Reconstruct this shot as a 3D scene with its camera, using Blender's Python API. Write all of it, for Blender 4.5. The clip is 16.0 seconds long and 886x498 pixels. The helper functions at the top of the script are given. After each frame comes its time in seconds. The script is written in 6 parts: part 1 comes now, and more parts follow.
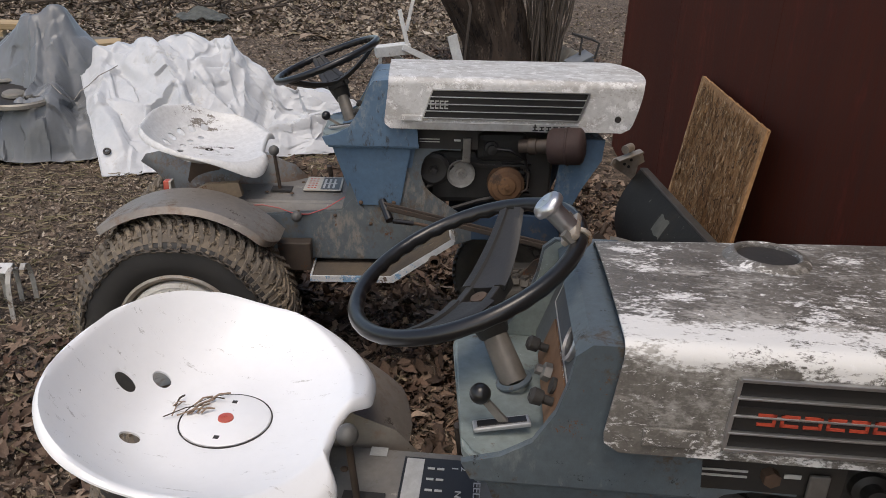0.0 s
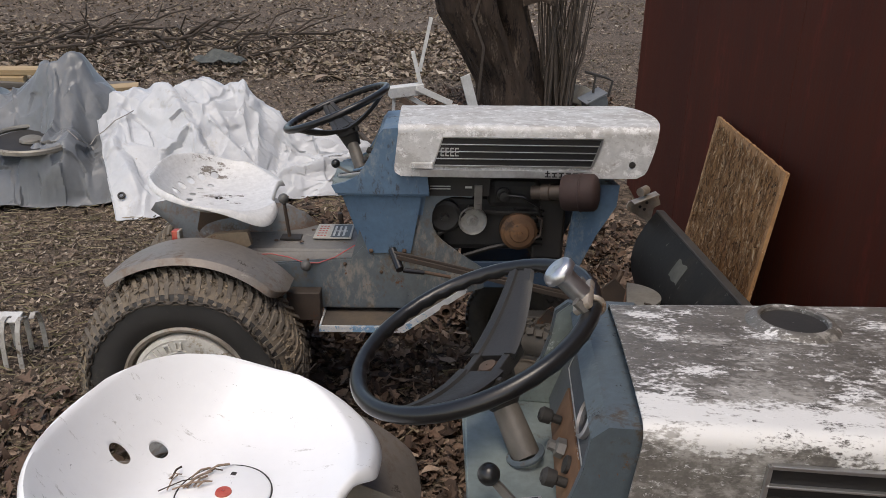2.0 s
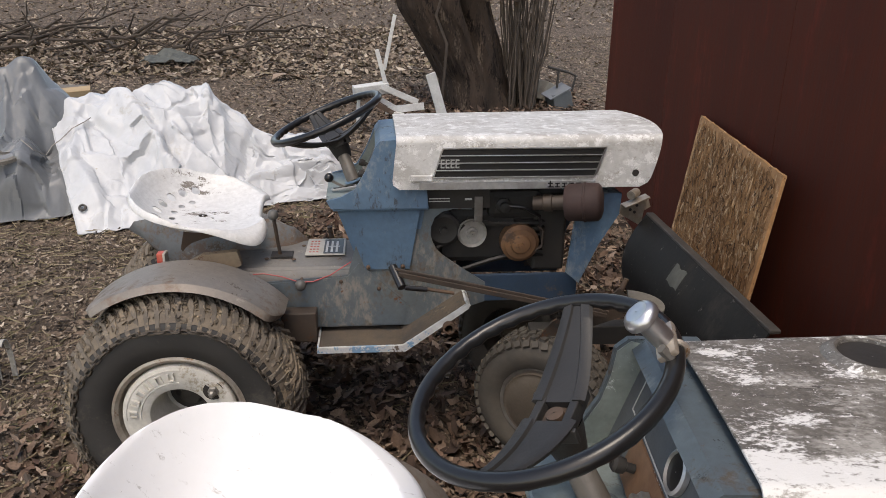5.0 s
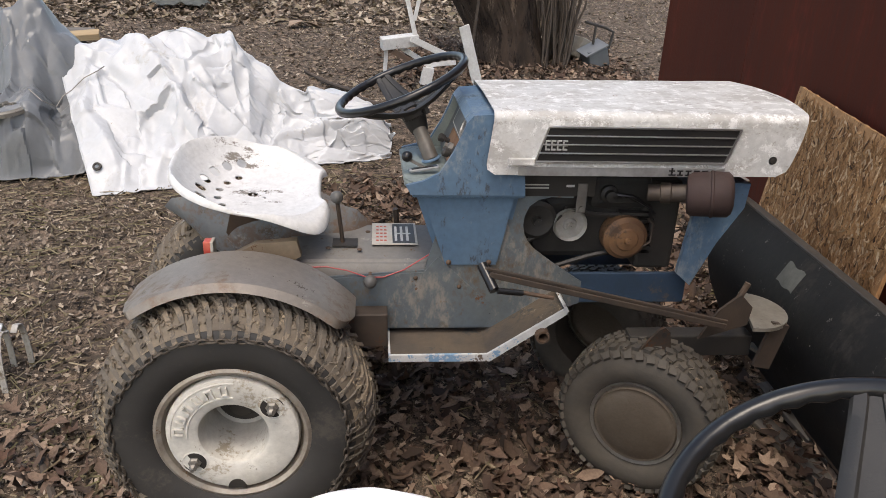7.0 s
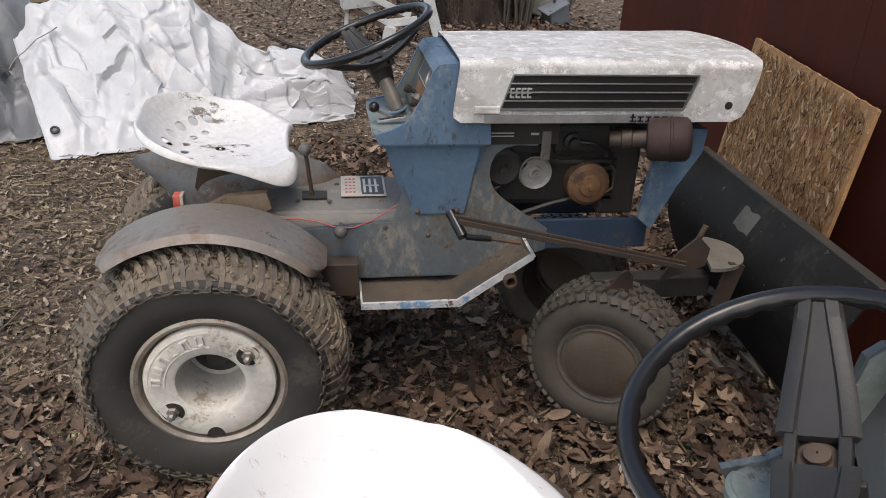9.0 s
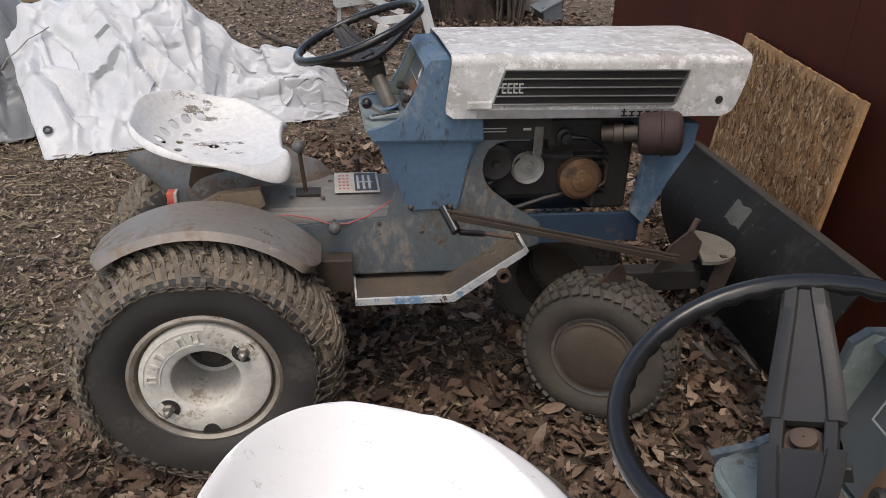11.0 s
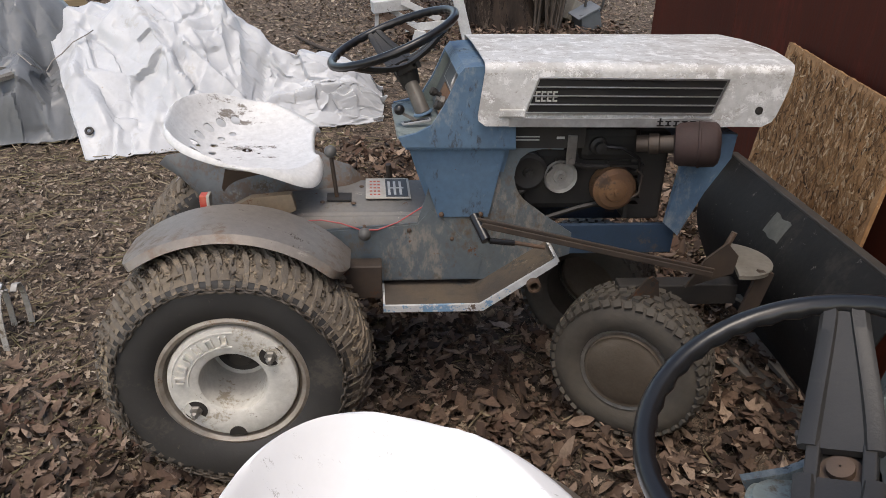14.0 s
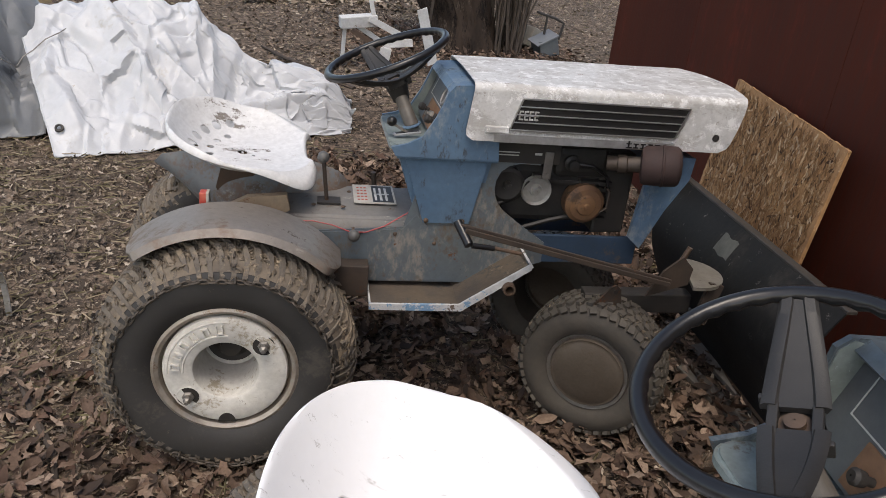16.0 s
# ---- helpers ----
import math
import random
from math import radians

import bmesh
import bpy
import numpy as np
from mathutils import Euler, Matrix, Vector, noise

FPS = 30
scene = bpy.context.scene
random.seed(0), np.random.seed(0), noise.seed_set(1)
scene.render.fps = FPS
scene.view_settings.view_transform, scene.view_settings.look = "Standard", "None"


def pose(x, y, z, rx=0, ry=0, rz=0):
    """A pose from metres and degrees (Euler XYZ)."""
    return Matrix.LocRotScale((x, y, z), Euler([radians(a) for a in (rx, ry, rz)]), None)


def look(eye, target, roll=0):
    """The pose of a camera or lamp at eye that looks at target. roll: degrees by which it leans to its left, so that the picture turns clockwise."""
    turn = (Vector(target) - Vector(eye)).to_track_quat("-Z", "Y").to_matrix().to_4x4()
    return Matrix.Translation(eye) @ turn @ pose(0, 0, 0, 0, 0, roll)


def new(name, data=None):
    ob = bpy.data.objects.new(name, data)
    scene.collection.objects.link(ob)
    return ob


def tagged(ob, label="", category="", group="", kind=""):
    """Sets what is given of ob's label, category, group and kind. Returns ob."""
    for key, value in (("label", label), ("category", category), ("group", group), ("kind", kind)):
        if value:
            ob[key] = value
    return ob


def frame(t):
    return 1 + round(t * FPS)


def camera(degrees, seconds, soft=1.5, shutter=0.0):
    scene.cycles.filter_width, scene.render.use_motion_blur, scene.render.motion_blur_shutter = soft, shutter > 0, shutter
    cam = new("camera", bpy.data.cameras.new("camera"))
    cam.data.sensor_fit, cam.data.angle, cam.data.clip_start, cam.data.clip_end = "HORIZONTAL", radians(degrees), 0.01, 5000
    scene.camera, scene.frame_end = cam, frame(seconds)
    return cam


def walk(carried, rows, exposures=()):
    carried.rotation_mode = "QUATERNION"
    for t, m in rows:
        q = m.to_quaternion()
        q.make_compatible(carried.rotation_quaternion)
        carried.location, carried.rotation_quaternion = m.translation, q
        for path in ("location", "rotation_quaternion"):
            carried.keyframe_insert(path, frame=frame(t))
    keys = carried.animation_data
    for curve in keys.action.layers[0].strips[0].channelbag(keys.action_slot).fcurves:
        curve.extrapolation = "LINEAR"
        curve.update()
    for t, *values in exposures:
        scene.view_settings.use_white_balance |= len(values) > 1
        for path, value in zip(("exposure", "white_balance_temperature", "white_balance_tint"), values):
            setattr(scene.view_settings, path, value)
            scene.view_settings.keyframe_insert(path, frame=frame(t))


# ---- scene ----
cam = camera(62.3, 16.0, soft=0.5)
PATH = [
    (0, (-0.076, 0.319, 1.341), (0.093, 2.168, 0.597), 2.1),
    (0.5, (-0.035, 0.357, 1.34), (0.219, 2.186, 0.572), 1.0),
    (1, (-0.044, 0.363, 1.352), (0.121, 2.227, 0.648), 1.0),
    (1.5, (-0.046, 0.371, 1.36), (0.124, 2.247, 0.69), 1.4),
    (2, (-0.059, 0.375, 1.364), (0.066, 2.26, 0.707), 1.2),
    (2.5, (-0.064, 0.371, 1.368), (0.052, 2.26, 0.722), 1.0),
    (3, (-0.064, 0.373, 1.369), (0.088, 2.262, 0.729), 1.0),
    (3.5, (-0.065, 0.366, 1.376), (0.071, 2.261, 0.751), 0.7),
    (3.7, (-0.066, 0.371, 1.374), (0.086, 2.261, 0.738), 1.1),
    (5.8, (-0.333, 0.557, 1.406), (-0.035, 2.396, 0.68), 1.1),
    (6, (-0.363, 0.581, 1.393), (-0.081, 2.404, 0.621), 2.5),
    (6.5, (-0.365, 0.733, 1.378), (-0.243, 2.572, 0.6), 1.9),
    (7, (-0.374, 0.831, 1.378), (-0.127, 2.651, 0.585), 2.3),
    (7.5, (-0.418, 0.813, 1.39), (-0.132, 2.623, 0.588), 1.0),
    (8, (-0.423, 0.793, 1.385), (-0.065, 2.596, 0.598), 2.1),
    (8.5, (-0.409, 0.787, 1.365), (-0.059, 2.56, 0.507), 2.4),
    (9, (-0.39, 0.78, 1.355), (-0.052, 2.547, 0.481), 2.3),
    (9.2, (-0.389, 0.778, 1.352), (-0.054, 2.537, 0.461), 2.2),
    (11.3, (-0.388, 0.768, 1.353), (-0.037, 2.53, 0.476), 2.0),
    (11.5, (-0.389, 0.774, 1.351), (-0.039, 2.525, 0.449), 2.1),
    (12, (-0.392, 0.786, 1.351), (-0.088, 2.542, 0.443), 2.2),
    (12.5, (-0.396, 0.783, 1.356), (-0.147, 2.566, 0.484), 2.3),
    (13, (-0.396, 0.78, 1.356), (-0.136, 2.564, 0.49), 2.1),
    (13.5, (-0.388, 0.78, 1.354), (-0.131, 2.563, 0.484), 1.8),
    (14, (-0.377, 0.782, 1.352), (-0.115, 2.565, 0.485), 2.0),
    (14.5, (-0.379, 0.79, 1.352), (-0.124, 2.568, 0.47), 1.8),
    (15, (-0.438, 0.746, 1.363), (-0.188, 2.555, 0.547), 2.4),
    (15.5, (-0.516, 0.695, 1.353), (-0.014, 2.418, 0.47), 7.0),
    (16, (-0.498, 0.66, 1.37), (-0.087, 2.44, 0.557), 6.1),
]
walk(cam, [(t, look(eye, target, roll)) for t, eye, target, roll in PATH], [(0.0, 1.0, 7500, 13), (3.7, 1.15, 7600, 13), (6.0, 1.36, 7700, 13), (6.5, 1.30, 7700, 13), (7.0, 1.50, 7700, 13), (7.5, 1.54, 7700, 13), (9.0, 1.32, 7500, 13), (12.0, 1.22, 7500, 13), (13.5, 1.30, 7500, 13), (16.0, 1.25, 7500, 13)])


# ---- light ----
world = bpy.data.worlds.new("world")
scene.world = world
world.use_nodes = True
wn = world.node_tree.nodes
sky = wn.new("ShaderNodeTexSky")
sky.sky_type, sky.sun_disc = "NISHITA", False
sky.sun_elevation, sky.sun_rotation = radians(48), radians(200)
wn["Background"].inputs["Strength"].default_value = 0.12
world.node_tree.links.new(sky.outputs[0], wn["Background"].inputs["Color"])
sun = new("sun", bpy.data.lights.new("sun", "SUN"))
sun.data.energy, sun.data.angle, sun.data.color = 1.0, radians(25), (1.0, 0.97, 0.93)
sun.matrix_world = look((0, 0, 10), (1.0, 3.0, 0))


# ---- materials ----
def nodes_of(name):
    m = bpy.data.materials.new(name)
    m.use_nodes = True
    nt = m.node_tree
    return m, nt, nt.nodes["Principled BSDF"]


def noise_at(nt, scale, detail=6, rough=0.6, stretch=(1, 1, 1), w=0.0):
    tc = nt.nodes.new("ShaderNodeTexCoord")
    mp = nt.nodes.new("ShaderNodeMapping")
    mp.inputs["Scale"].default_value = stretch
    mp.inputs["Location"].default_value = (w, w * 1.7, w * 0.6)
    n = nt.nodes.new("ShaderNodeTexNoise")
    n.inputs["Scale"].default_value, n.inputs["Detail"].default_value, n.inputs["Roughness"].default_value = scale, detail, rough
    nt.links.new(tc.outputs["Object"], mp.inputs["Vector"])
    nt.links.new(mp.outputs[0], n.inputs["Vector"])
    return n.outputs["Fac"]


def ramp(nt, fac, lo, hi, a=(0, 0, 0, 1), b=(1, 1, 1, 1)):
    r = nt.nodes.new("ShaderNodeValToRGB")
    r.color_ramp.elements[0].position, r.color_ramp.elements[1].position = lo, hi
    r.color_ramp.elements[0].color, r.color_ramp.elements[1].color = a, b
    nt.links.new(fac, r.inputs[0])
    return r.outputs[0]


def mix(nt, fac, a, b):
    m = nt.nodes.new("ShaderNodeMix")
    m.data_type = "RGBA"
    if isinstance(fac, (int, float)):
        m.inputs[0].default_value = fac
    else:
        nt.links.new(fac, m.inputs[0])
    for sock, v in ((m.inputs[6], a), (m.inputs[7], b)):
        if isinstance(v, tuple):
            sock.default_value = (*v, 1)
        else:
            nt.links.new(v, sock)
    return m.outputs[2]


def worn_place(nt, amount, centre, size, gain):
    """More (or less) of a layer round one place on the thing, where use or weather wore it."""
    tc = nt.nodes.new("ShaderNodeTexCoord")
    mp = nt.nodes.new("ShaderNodeMapping")
    mp.inputs["Location"].default_value = [-c / k for c, k in zip(centre, size)]
    mp.inputs["Scale"].default_value = [1 / k for k in size]
    nt.links.new(tc.outputs["Object"], mp.inputs["Vector"])
    ln = nt.nodes.new("ShaderNodeVectorMath")
    ln.operation = "LENGTH"
    nt.links.new(mp.outputs[0], ln.inputs[0])
    mr = nt.nodes.new("ShaderNodeMapRange")
    mr.inputs["From Min"].default_value, mr.inputs["From Max"].default_value = 1.0, 0.3
    mr.inputs["To Min"].default_value, mr.inputs["To Max"].default_value = 0.0, gain
    nt.links.new(ln.outputs["Value"], mr.inputs["Value"])
    ad = nt.nodes.new("ShaderNodeMath")
    nt.links.new(amount, ad.inputs[0])
    nt.links.new(mr.outputs[0], ad.inputs[1])
    return ad.outputs[0]


def surface(name, base, alt=None, scale=8.0, rough=0.6, metal=0.0, layers=(), grain=60.0, bump=0.15, stretch=(1, 1, 1), gritty=0.25, spec=0.4):
    """Paint, rubber, wood or earth: a base tone that wanders to alt, then layers of (colour, noise scale, threshold, softness, roughness, stretch)."""
    m, nt, b = nodes_of(name)
    col = mix(nt, ramp(nt, noise_at(nt, scale, stretch=stretch), 0.35, 0.65), base, alt or tuple(c * 0.8 for c in base))
    fine = noise_at(nt, grain, 4, 0.7, stretch, 3.1)
    col = mix(nt, ramp(nt, fine, 0.3, 0.75), col, mix(nt, gritty, col, (0.03, 0.026, 0.022)))
    rgh = None
    for i, layer in enumerate(layers):
        c, s, at, soft, r, st = layer[:6]
        wear = nt.nodes.new("ShaderNodeMix")
        wear.inputs[0].default_value = 0.36
        nt.links.new(noise_at(nt, s, 8, 0.62, st, 5.3 + 4.1 * i), wear.inputs[2])
        nt.links.new(noise_at(nt, s * 11, 5, 0.7, st, 1.7 + 2.3 * i), wear.inputs[3])
        amount = wear.outputs[0]
        for centre, size, gain in layer[6:]:
            amount = worn_place(nt, amount, centre, size, gain)
        f = ramp(nt, amount, at - 0.012, at - 0.012 + soft * 0.6)
        col = mix(nt, f, col, c)
        rgh = mix(nt, f, rgh or (rough, rough, rough), (r, r, r))
    nt.links.new(col, b.inputs["Base Color"])
    if rgh:
        nt.links.new(rgh, b.inputs["Roughness"])
    else:
        b.inputs["Roughness"].default_value = rough
    b.inputs["Metallic"].default_value = metal
    b.inputs["Specular IOR Level"].default_value = spec
    if bump:
        bp = nt.nodes.new("ShaderNodeBump")
        bp.inputs["Strength"].default_value, bp.inputs["Distance"].default_value = bump, 0.004
        nt.links.new(fine, bp.inputs["Height"])
        nt.links.new(bp.outputs[0], b.inputs["Normal"])
    return m


ONE = (1, 1, 1)
DIRT, RUST = (0.11, 0.085, 0.06), (0.13, 0.06, 0.03)
BLUE = surface("blue_paint", (0.066, 0.128, 0.205), (0.10, 0.165, 0.235), 3, 0.5, layers=(((0.19, 0.225, 0.245), 5, 0.55, 0.14, 0.6, (1, 1, 0.6)), ((0.05, 0.055, 0.06), 11, 0.57, 0.10, 0.7, (1, 1, 0.4)), (DIRT, 6, 0.60, 0.08, 0.85, (1, 1, 0.5)), (RUST, 18, 0.665, 0.03, 0.9, ONE)))
BLUEGREY = surface("weathered_blue", (0.062, 0.083, 0.098), (0.085, 0.108, 0.12), 5, 0.42, layers=(((0.15, 0.165, 0.165), 6, 0.55, 0.16, 0.5, (1, 1, 0.5)), ((0.07, 0.055, 0.042), 8, 0.56, 0.10, 0.8, ONE), (RUST, 22, 0.62, 0.05, 0.9, ONE), ((0.022, 0.022, 0.022), 40, 0.62, 0.05, 0.8, ONE)), gritty=0.4)
FRAMEBLUE = surface("dirty_blue", (0.092, 0.116, 0.134), (0.11, 0.125, 0.128), 6, 0.55, layers=(((0.21, 0.19, 0.165), 5, 0.555, 0.12, 0.7, (1, 1, 0.5)), (DIRT, 4, 0.56, 0.12, 0.85, (1, 1, 0.7)), (RUST, 9, 0.62, 0.05, 0.9, ONE), ((0.035, 0.035, 0.035), 25, 0.66, 0.04, 0.8, ONE)))
WHITE = surface("white_hood_paint", (0.57, 0.565, 0.55), (0.48, 0.475, 0.46), 7, 0.5, layers=(((0.37, 0.355, 0.335), 9, 0.50, 0.14, 0.6, (0.8, 1.2, 1.2)), ((0.66, 0.655, 0.64), 30, 0.54, 0.08, 0.5, ONE), ((0.30, 0.28, 0.255), 45, 0.585, 0.06, 0.7, (0.7, 1.2, 1.2)), (RUST, 26, 0.64, 0.03, 0.9, ONE)))
WORN = surface("worn_hood_paint", (0.165, 0.152, 0.135), (0.105, 0.096, 0.085), 14, 0.42, layers=(((0.31, 0.295, 0.27), 12, 0.535, 0.16, 0.45, (0.7, 1.2, 1.2), ((0.92, -0.155, 1.02), (1.4, 0.11, 0.05), 0.06)), ((0.62, 0.61, 0.59), 17, 0.572, 0.09, 0.5, (0.65, 1.2, 1.2), ((0.92, -0.158, 1.02), (1.4, 0.08, 0.04), 0.14), ((0.92, -0.18, 0.88), (1.4, 0.05, 0.03), 0.06)), ((0.64, 0.63, 0.61), 60, 0.60, 0.06, 0.5, (0.3, 1.5, 1.5)), ((0.085, 0.077, 0.068), 34, 0.575, 0.10, 0.6, (0.6, 1.2, 1.2)), ((0.66, 0.65, 0.64), 110, 0.60, 0.05, 0.5, (0.7, 1, 1))), gritty=0.5, grain=160)
SEAT = surface("white_seat_paint", (0.80, 0.80, 0.795), (0.76, 0.76, 0.755), 3, 0.32, layers=(((0.03, 0.028, 0.026), 34, 0.668, 0.01, 0.8, ONE, ((-0.10, -0.19, 0.08), (0.12, 0.05, 0.08), 0.05)), ((0.5, 0.49, 0.47), 40, 0.62, 0.03, 0.5, (0.4, 2, 1))), gritty=0.03, bump=0.03)
SEATWORN = surface("flaking_seat_paint", (0.66, 0.655, 0.64), (0.60, 0.595, 0.58), 5, 0.4, layers=(((0.17, 0.15, 0.13), 30, 0.665, 0.04, 0.8, (0.6, 1.4, 1), ((-0.03, 0.15, 0.06), (0.17, 0.075, 0.09), 0.155), ((0.0, 0.0, 0.0), (0.11, 0.10, 0.05), 0.13)), ((0.42, 0.39, 0.35), 40, 0.62, 0.06, 0.7, ONE)))
RUBBER = surface("tyre_rubber", (0.026, 0.025, 0.024), (0.036, 0.034, 0.032), 8, 0.7, layers=(((0.065, 0.058, 0.049), 7, 0.56, 0.15, 0.9, ONE), ((0.10, 0.085, 0.065), 25, 0.64, 0.06, 0.95, ONE)))
MUDDY = surface("muddy_rubber", (0.165, 0.14, 0.113), (0.105, 0.092, 0.078), 7, 0.95, layers=(((0.20, 0.16, 0.118), 6, 0.54, 0.08, 0.95, ONE), ((0.06, 0.053, 0.046), 14, 0.58, 0.06, 0.85, ONE), ((0.25, 0.205, 0.15), 40, 0.6, 0.05, 0.95, ONE)), bump=0.9, spec=0.15)
BLACK = surface("black_plastic", (0.008, 0.008, 0.009), (0.012, 0.012, 0.012), 9, 0.28, gritty=0.1, bump=0.05, layers=(((0.03, 0.028, 0.026), 30, 0.64, 0.05, 0.6, ONE),))
BLADE = surface("black_blade_paint", (0.009, 0.009, 0.009), (0.015, 0.015, 0.015), 3, 0.6, layers=(((0.034, 0.031, 0.028), 3, 0.58, 0.15, 0.75, (1, 1, 0.5)), ((0.13, 0.12, 0.11), 30, 0.63, 0.02, 0.8, ONE)), spec=0.15)
RIMWHITE = surface("white_rim_paint", (0.62, 0.6, 0.55), (0.52, 0.5, 0.45), 9, 0.5, layers=(((0.30, 0.26, 0.20), 7, 0.58, 0.10, 0.8, ONE), ((0.10, 0.075, 0.05), 24, 0.64, 0.04, 0.9, ONE)))
RUSTY = surface("rusty_steel", (0.12, 0.075, 0.05), (0.085, 0.06, 0.045), 12, 0.7, 0.3, layers=(((0.17, 0.15, 0.13), 9, 0.6, 0.1, 0.5, ONE),))
FENDER = surface("bare_fender_steel", (0.235, 0.205, 0.175), (0.18, 0.16, 0.14), 4, 0.42, 0.3, layers=(((0.17, 0.115, 0.08), 4, 0.55, 0.16, 0.75, ONE), ((0.27, 0.245, 0.215), 14, 0.61, 0.10, 0.45, (0.4, 1, 1)), ((0.08, 0.065, 0.05), 18, 0.62, 0.05, 0.8, ONE)))
# greasy metal; the same dark colour also stands for shade in holes and gaps
DARK = surface("dark_grease_and_shade", (0.02, 0.019, 0.018), (0.035, 0.03, 0.026), 9, 0.6, layers=((DIRT, 9, 0.66, 0.1, 0.9, ONE),))
SILVER = surface("bare_aluminium", (0.55, 0.55, 0.56), (0.45, 0.45, 0.46), 12, 0.32, 0.9, gritty=0.1)
PLYRED = surface("red_board_paint", (0.088, 0.0195, 0.010), (0.064, 0.014, 0.008), 1.5, 0.7, layers=(((0.10, 0.02, 0.012), 3, 0.55, 0.15, 0.65, (1, 1, 0.3)), ((0.22, 0.13, 0.09), 16, 0.765, 0.012, 0.8, (1, 1, 0.3))), grain=70, gritty=0.45, stretch=(1, 1, 0.12), bump=0.3, spec=0.1)
OSB = surface("strand_board", (0.43, 0.235, 0.105), (0.31, 0.16, 0.068), 25, 0.75, layers=(((0.13, 0.06, 0.027), 18, 0.57, 0.06, 0.8, (1, 1, 0.4)), ((0.60, 0.40, 0.23), 45, 0.58, 0.05, 0.7, (1, 1, 0.4))), bump=0.6)
BARK = surface("bark", (0.052, 0.036, 0.027), (0.026, 0.019, 0.015), 10, 0.95, stretch=(1, 1, 0.3), bump=1.0, layers=(((0.095, 0.072, 0.054), 9, 0.57, 0.08, 0.95, (1, 1, 0.25)), ((0.012, 0.009, 0.008), 12, 0.55, 0.06, 0.95, (1, 1, 0.2))), spec=0.15)
TARPW = surface("white_tarp", (0.52, 0.53, 0.54), (0.45, 0.46, 0.47), 3, 0.42, layers=(((0.42, 0.41, 0.39), 5, 0.60, 0.10, 0.5, ONE), ((0.33, 0.30, 0.26), 16, 0.66, 0.05, 0.6, ONE)), gritty=0.08, bump=0.25, grain=30)
TARPG = surface("grey_tarp", (0.165, 0.173, 0.18), (0.115, 0.123, 0.128), 3, 0.38, layers=(((0.14, 0.14, 0.14), 5, 0.60, 0.10, 0.5, ONE), ((0.20, 0.18, 0.15), 16, 0.64, 0.05, 0.6, ONE)), gritty=0.1, bump=0.25, grain=30)
EARTH = surface("leaf_litter_ground", (0.056, 0.044, 0.035), (0.105, 0.082, 0.062), 1.6, 0.95, layers=(((0.17, 0.125, 0.092), 16, 0.53, 0.05, 0.95, ONE), ((0.25, 0.19, 0.145), 45, 0.57, 0.04, 0.95, ONE), ((0.022, 0.018, 0.015), 24, 0.555, 0.05, 0.95, ONE)), grain=90, bump=1.0, spec=0.1)

MUD = surface("dry_mud", (0.185, 0.15, 0.112), (0.12, 0.10, 0.08), 12, 0.95, layers=(((0.27, 0.215, 0.15), 7, 0.55, 0.08, 0.95, ONE),), bump=0.7, spec=0.15)
DUSTY = surface("dusty_rubber", (0.06, 0.054, 0.046), (0.085, 0.074, 0.06), 12, 0.85, bump=0.3)
CHAIN = surface("rusty_chain", (0.10, 0.082, 0.065), (0.07, 0.06, 0.05), 30, 0.6, 0.5)
STEEL = surface("dull_steel", (0.25, 0.24, 0.22), (0.18, 0.165, 0.15), 15, 0.5, 0.6, layers=((RUST, 18, 0.62, 0.08, 0.85, ONE),))
STEELTAN = surface("rust_stained_steel", (0.42, 0.38, 0.33), (0.3, 0.25, 0.2), 18, 0.45, 0.5, layers=(((0.25, 0.13, 0.06), 20, 0.6, 0.1, 0.8, ONE),))
HUBCAP = surface("brown_hub_cap", (0.15, 0.125, 0.1), (0.11, 0.088, 0.068), 6, 0.45, 0.4, layers=((DIRT, 9, 0.58, 0.15, 0.8, ONE),), grain=120)
BLACKSATIN = surface("satin_black_plastic", (0.02, 0.019, 0.018), (0.028, 0.026, 0.024), 12, 0.5, gritty=0.1, bump=0.15, grain=150, layers=(((0.034, 0.031, 0.028), 14, 0.60, 0.12, 0.6, ONE), ((0.07, 0.06, 0.05), 60, 0.67, 0.05, 0.8, ONE)))
GRILLE = surface("grille_black", (0.012, 0.012, 0.013), (0.02, 0.019, 0.018), 10, 0.4, bump=0.05)
CHROME = surface("tarnished_chrome", (0.55, 0.55, 0.55), (0.42, 0.41, 0.4), 20, 0.3, 0.85, gritty=0.15)
CHROMEDULL = surface("dull_chrome", (0.5, 0.5, 0.5), (0.36, 0.35, 0.34), 14, 0.42, 0.7, layers=((DIRT, 16, 0.64, 0.1, 0.8, ONE),))
REDMARK = surface("orange_red_mark", (0.42, 0.055, 0.025), (0.34, 0.05, 0.03), 30, 0.5, gritty=0.1, bump=0.02)
PALEMARK = surface("pale_print", (0.5, 0.5, 0.48), (0.4, 0.4, 0.38), 30, 0.6, bump=0.02)
PALEPLATE = surface("pale_plate", (0.45, 0.43, 0.38), (0.36, 0.33, 0.28), 25, 0.6, bump=0.02)
DASH = surface("grey_dash", (0.085, 0.095, 0.10), (0.07, 0.075, 0.08), 8, 0.5)
RUSTPLATE = surface("rusted_plate", (0.17, 0.085, 0.045), (0.25, 0.14, 0.08), 14, 0.75, 0.2, layers=(((0.34, 0.3, 0.24), 12, 0.62, 0.08, 0.6, ONE),))
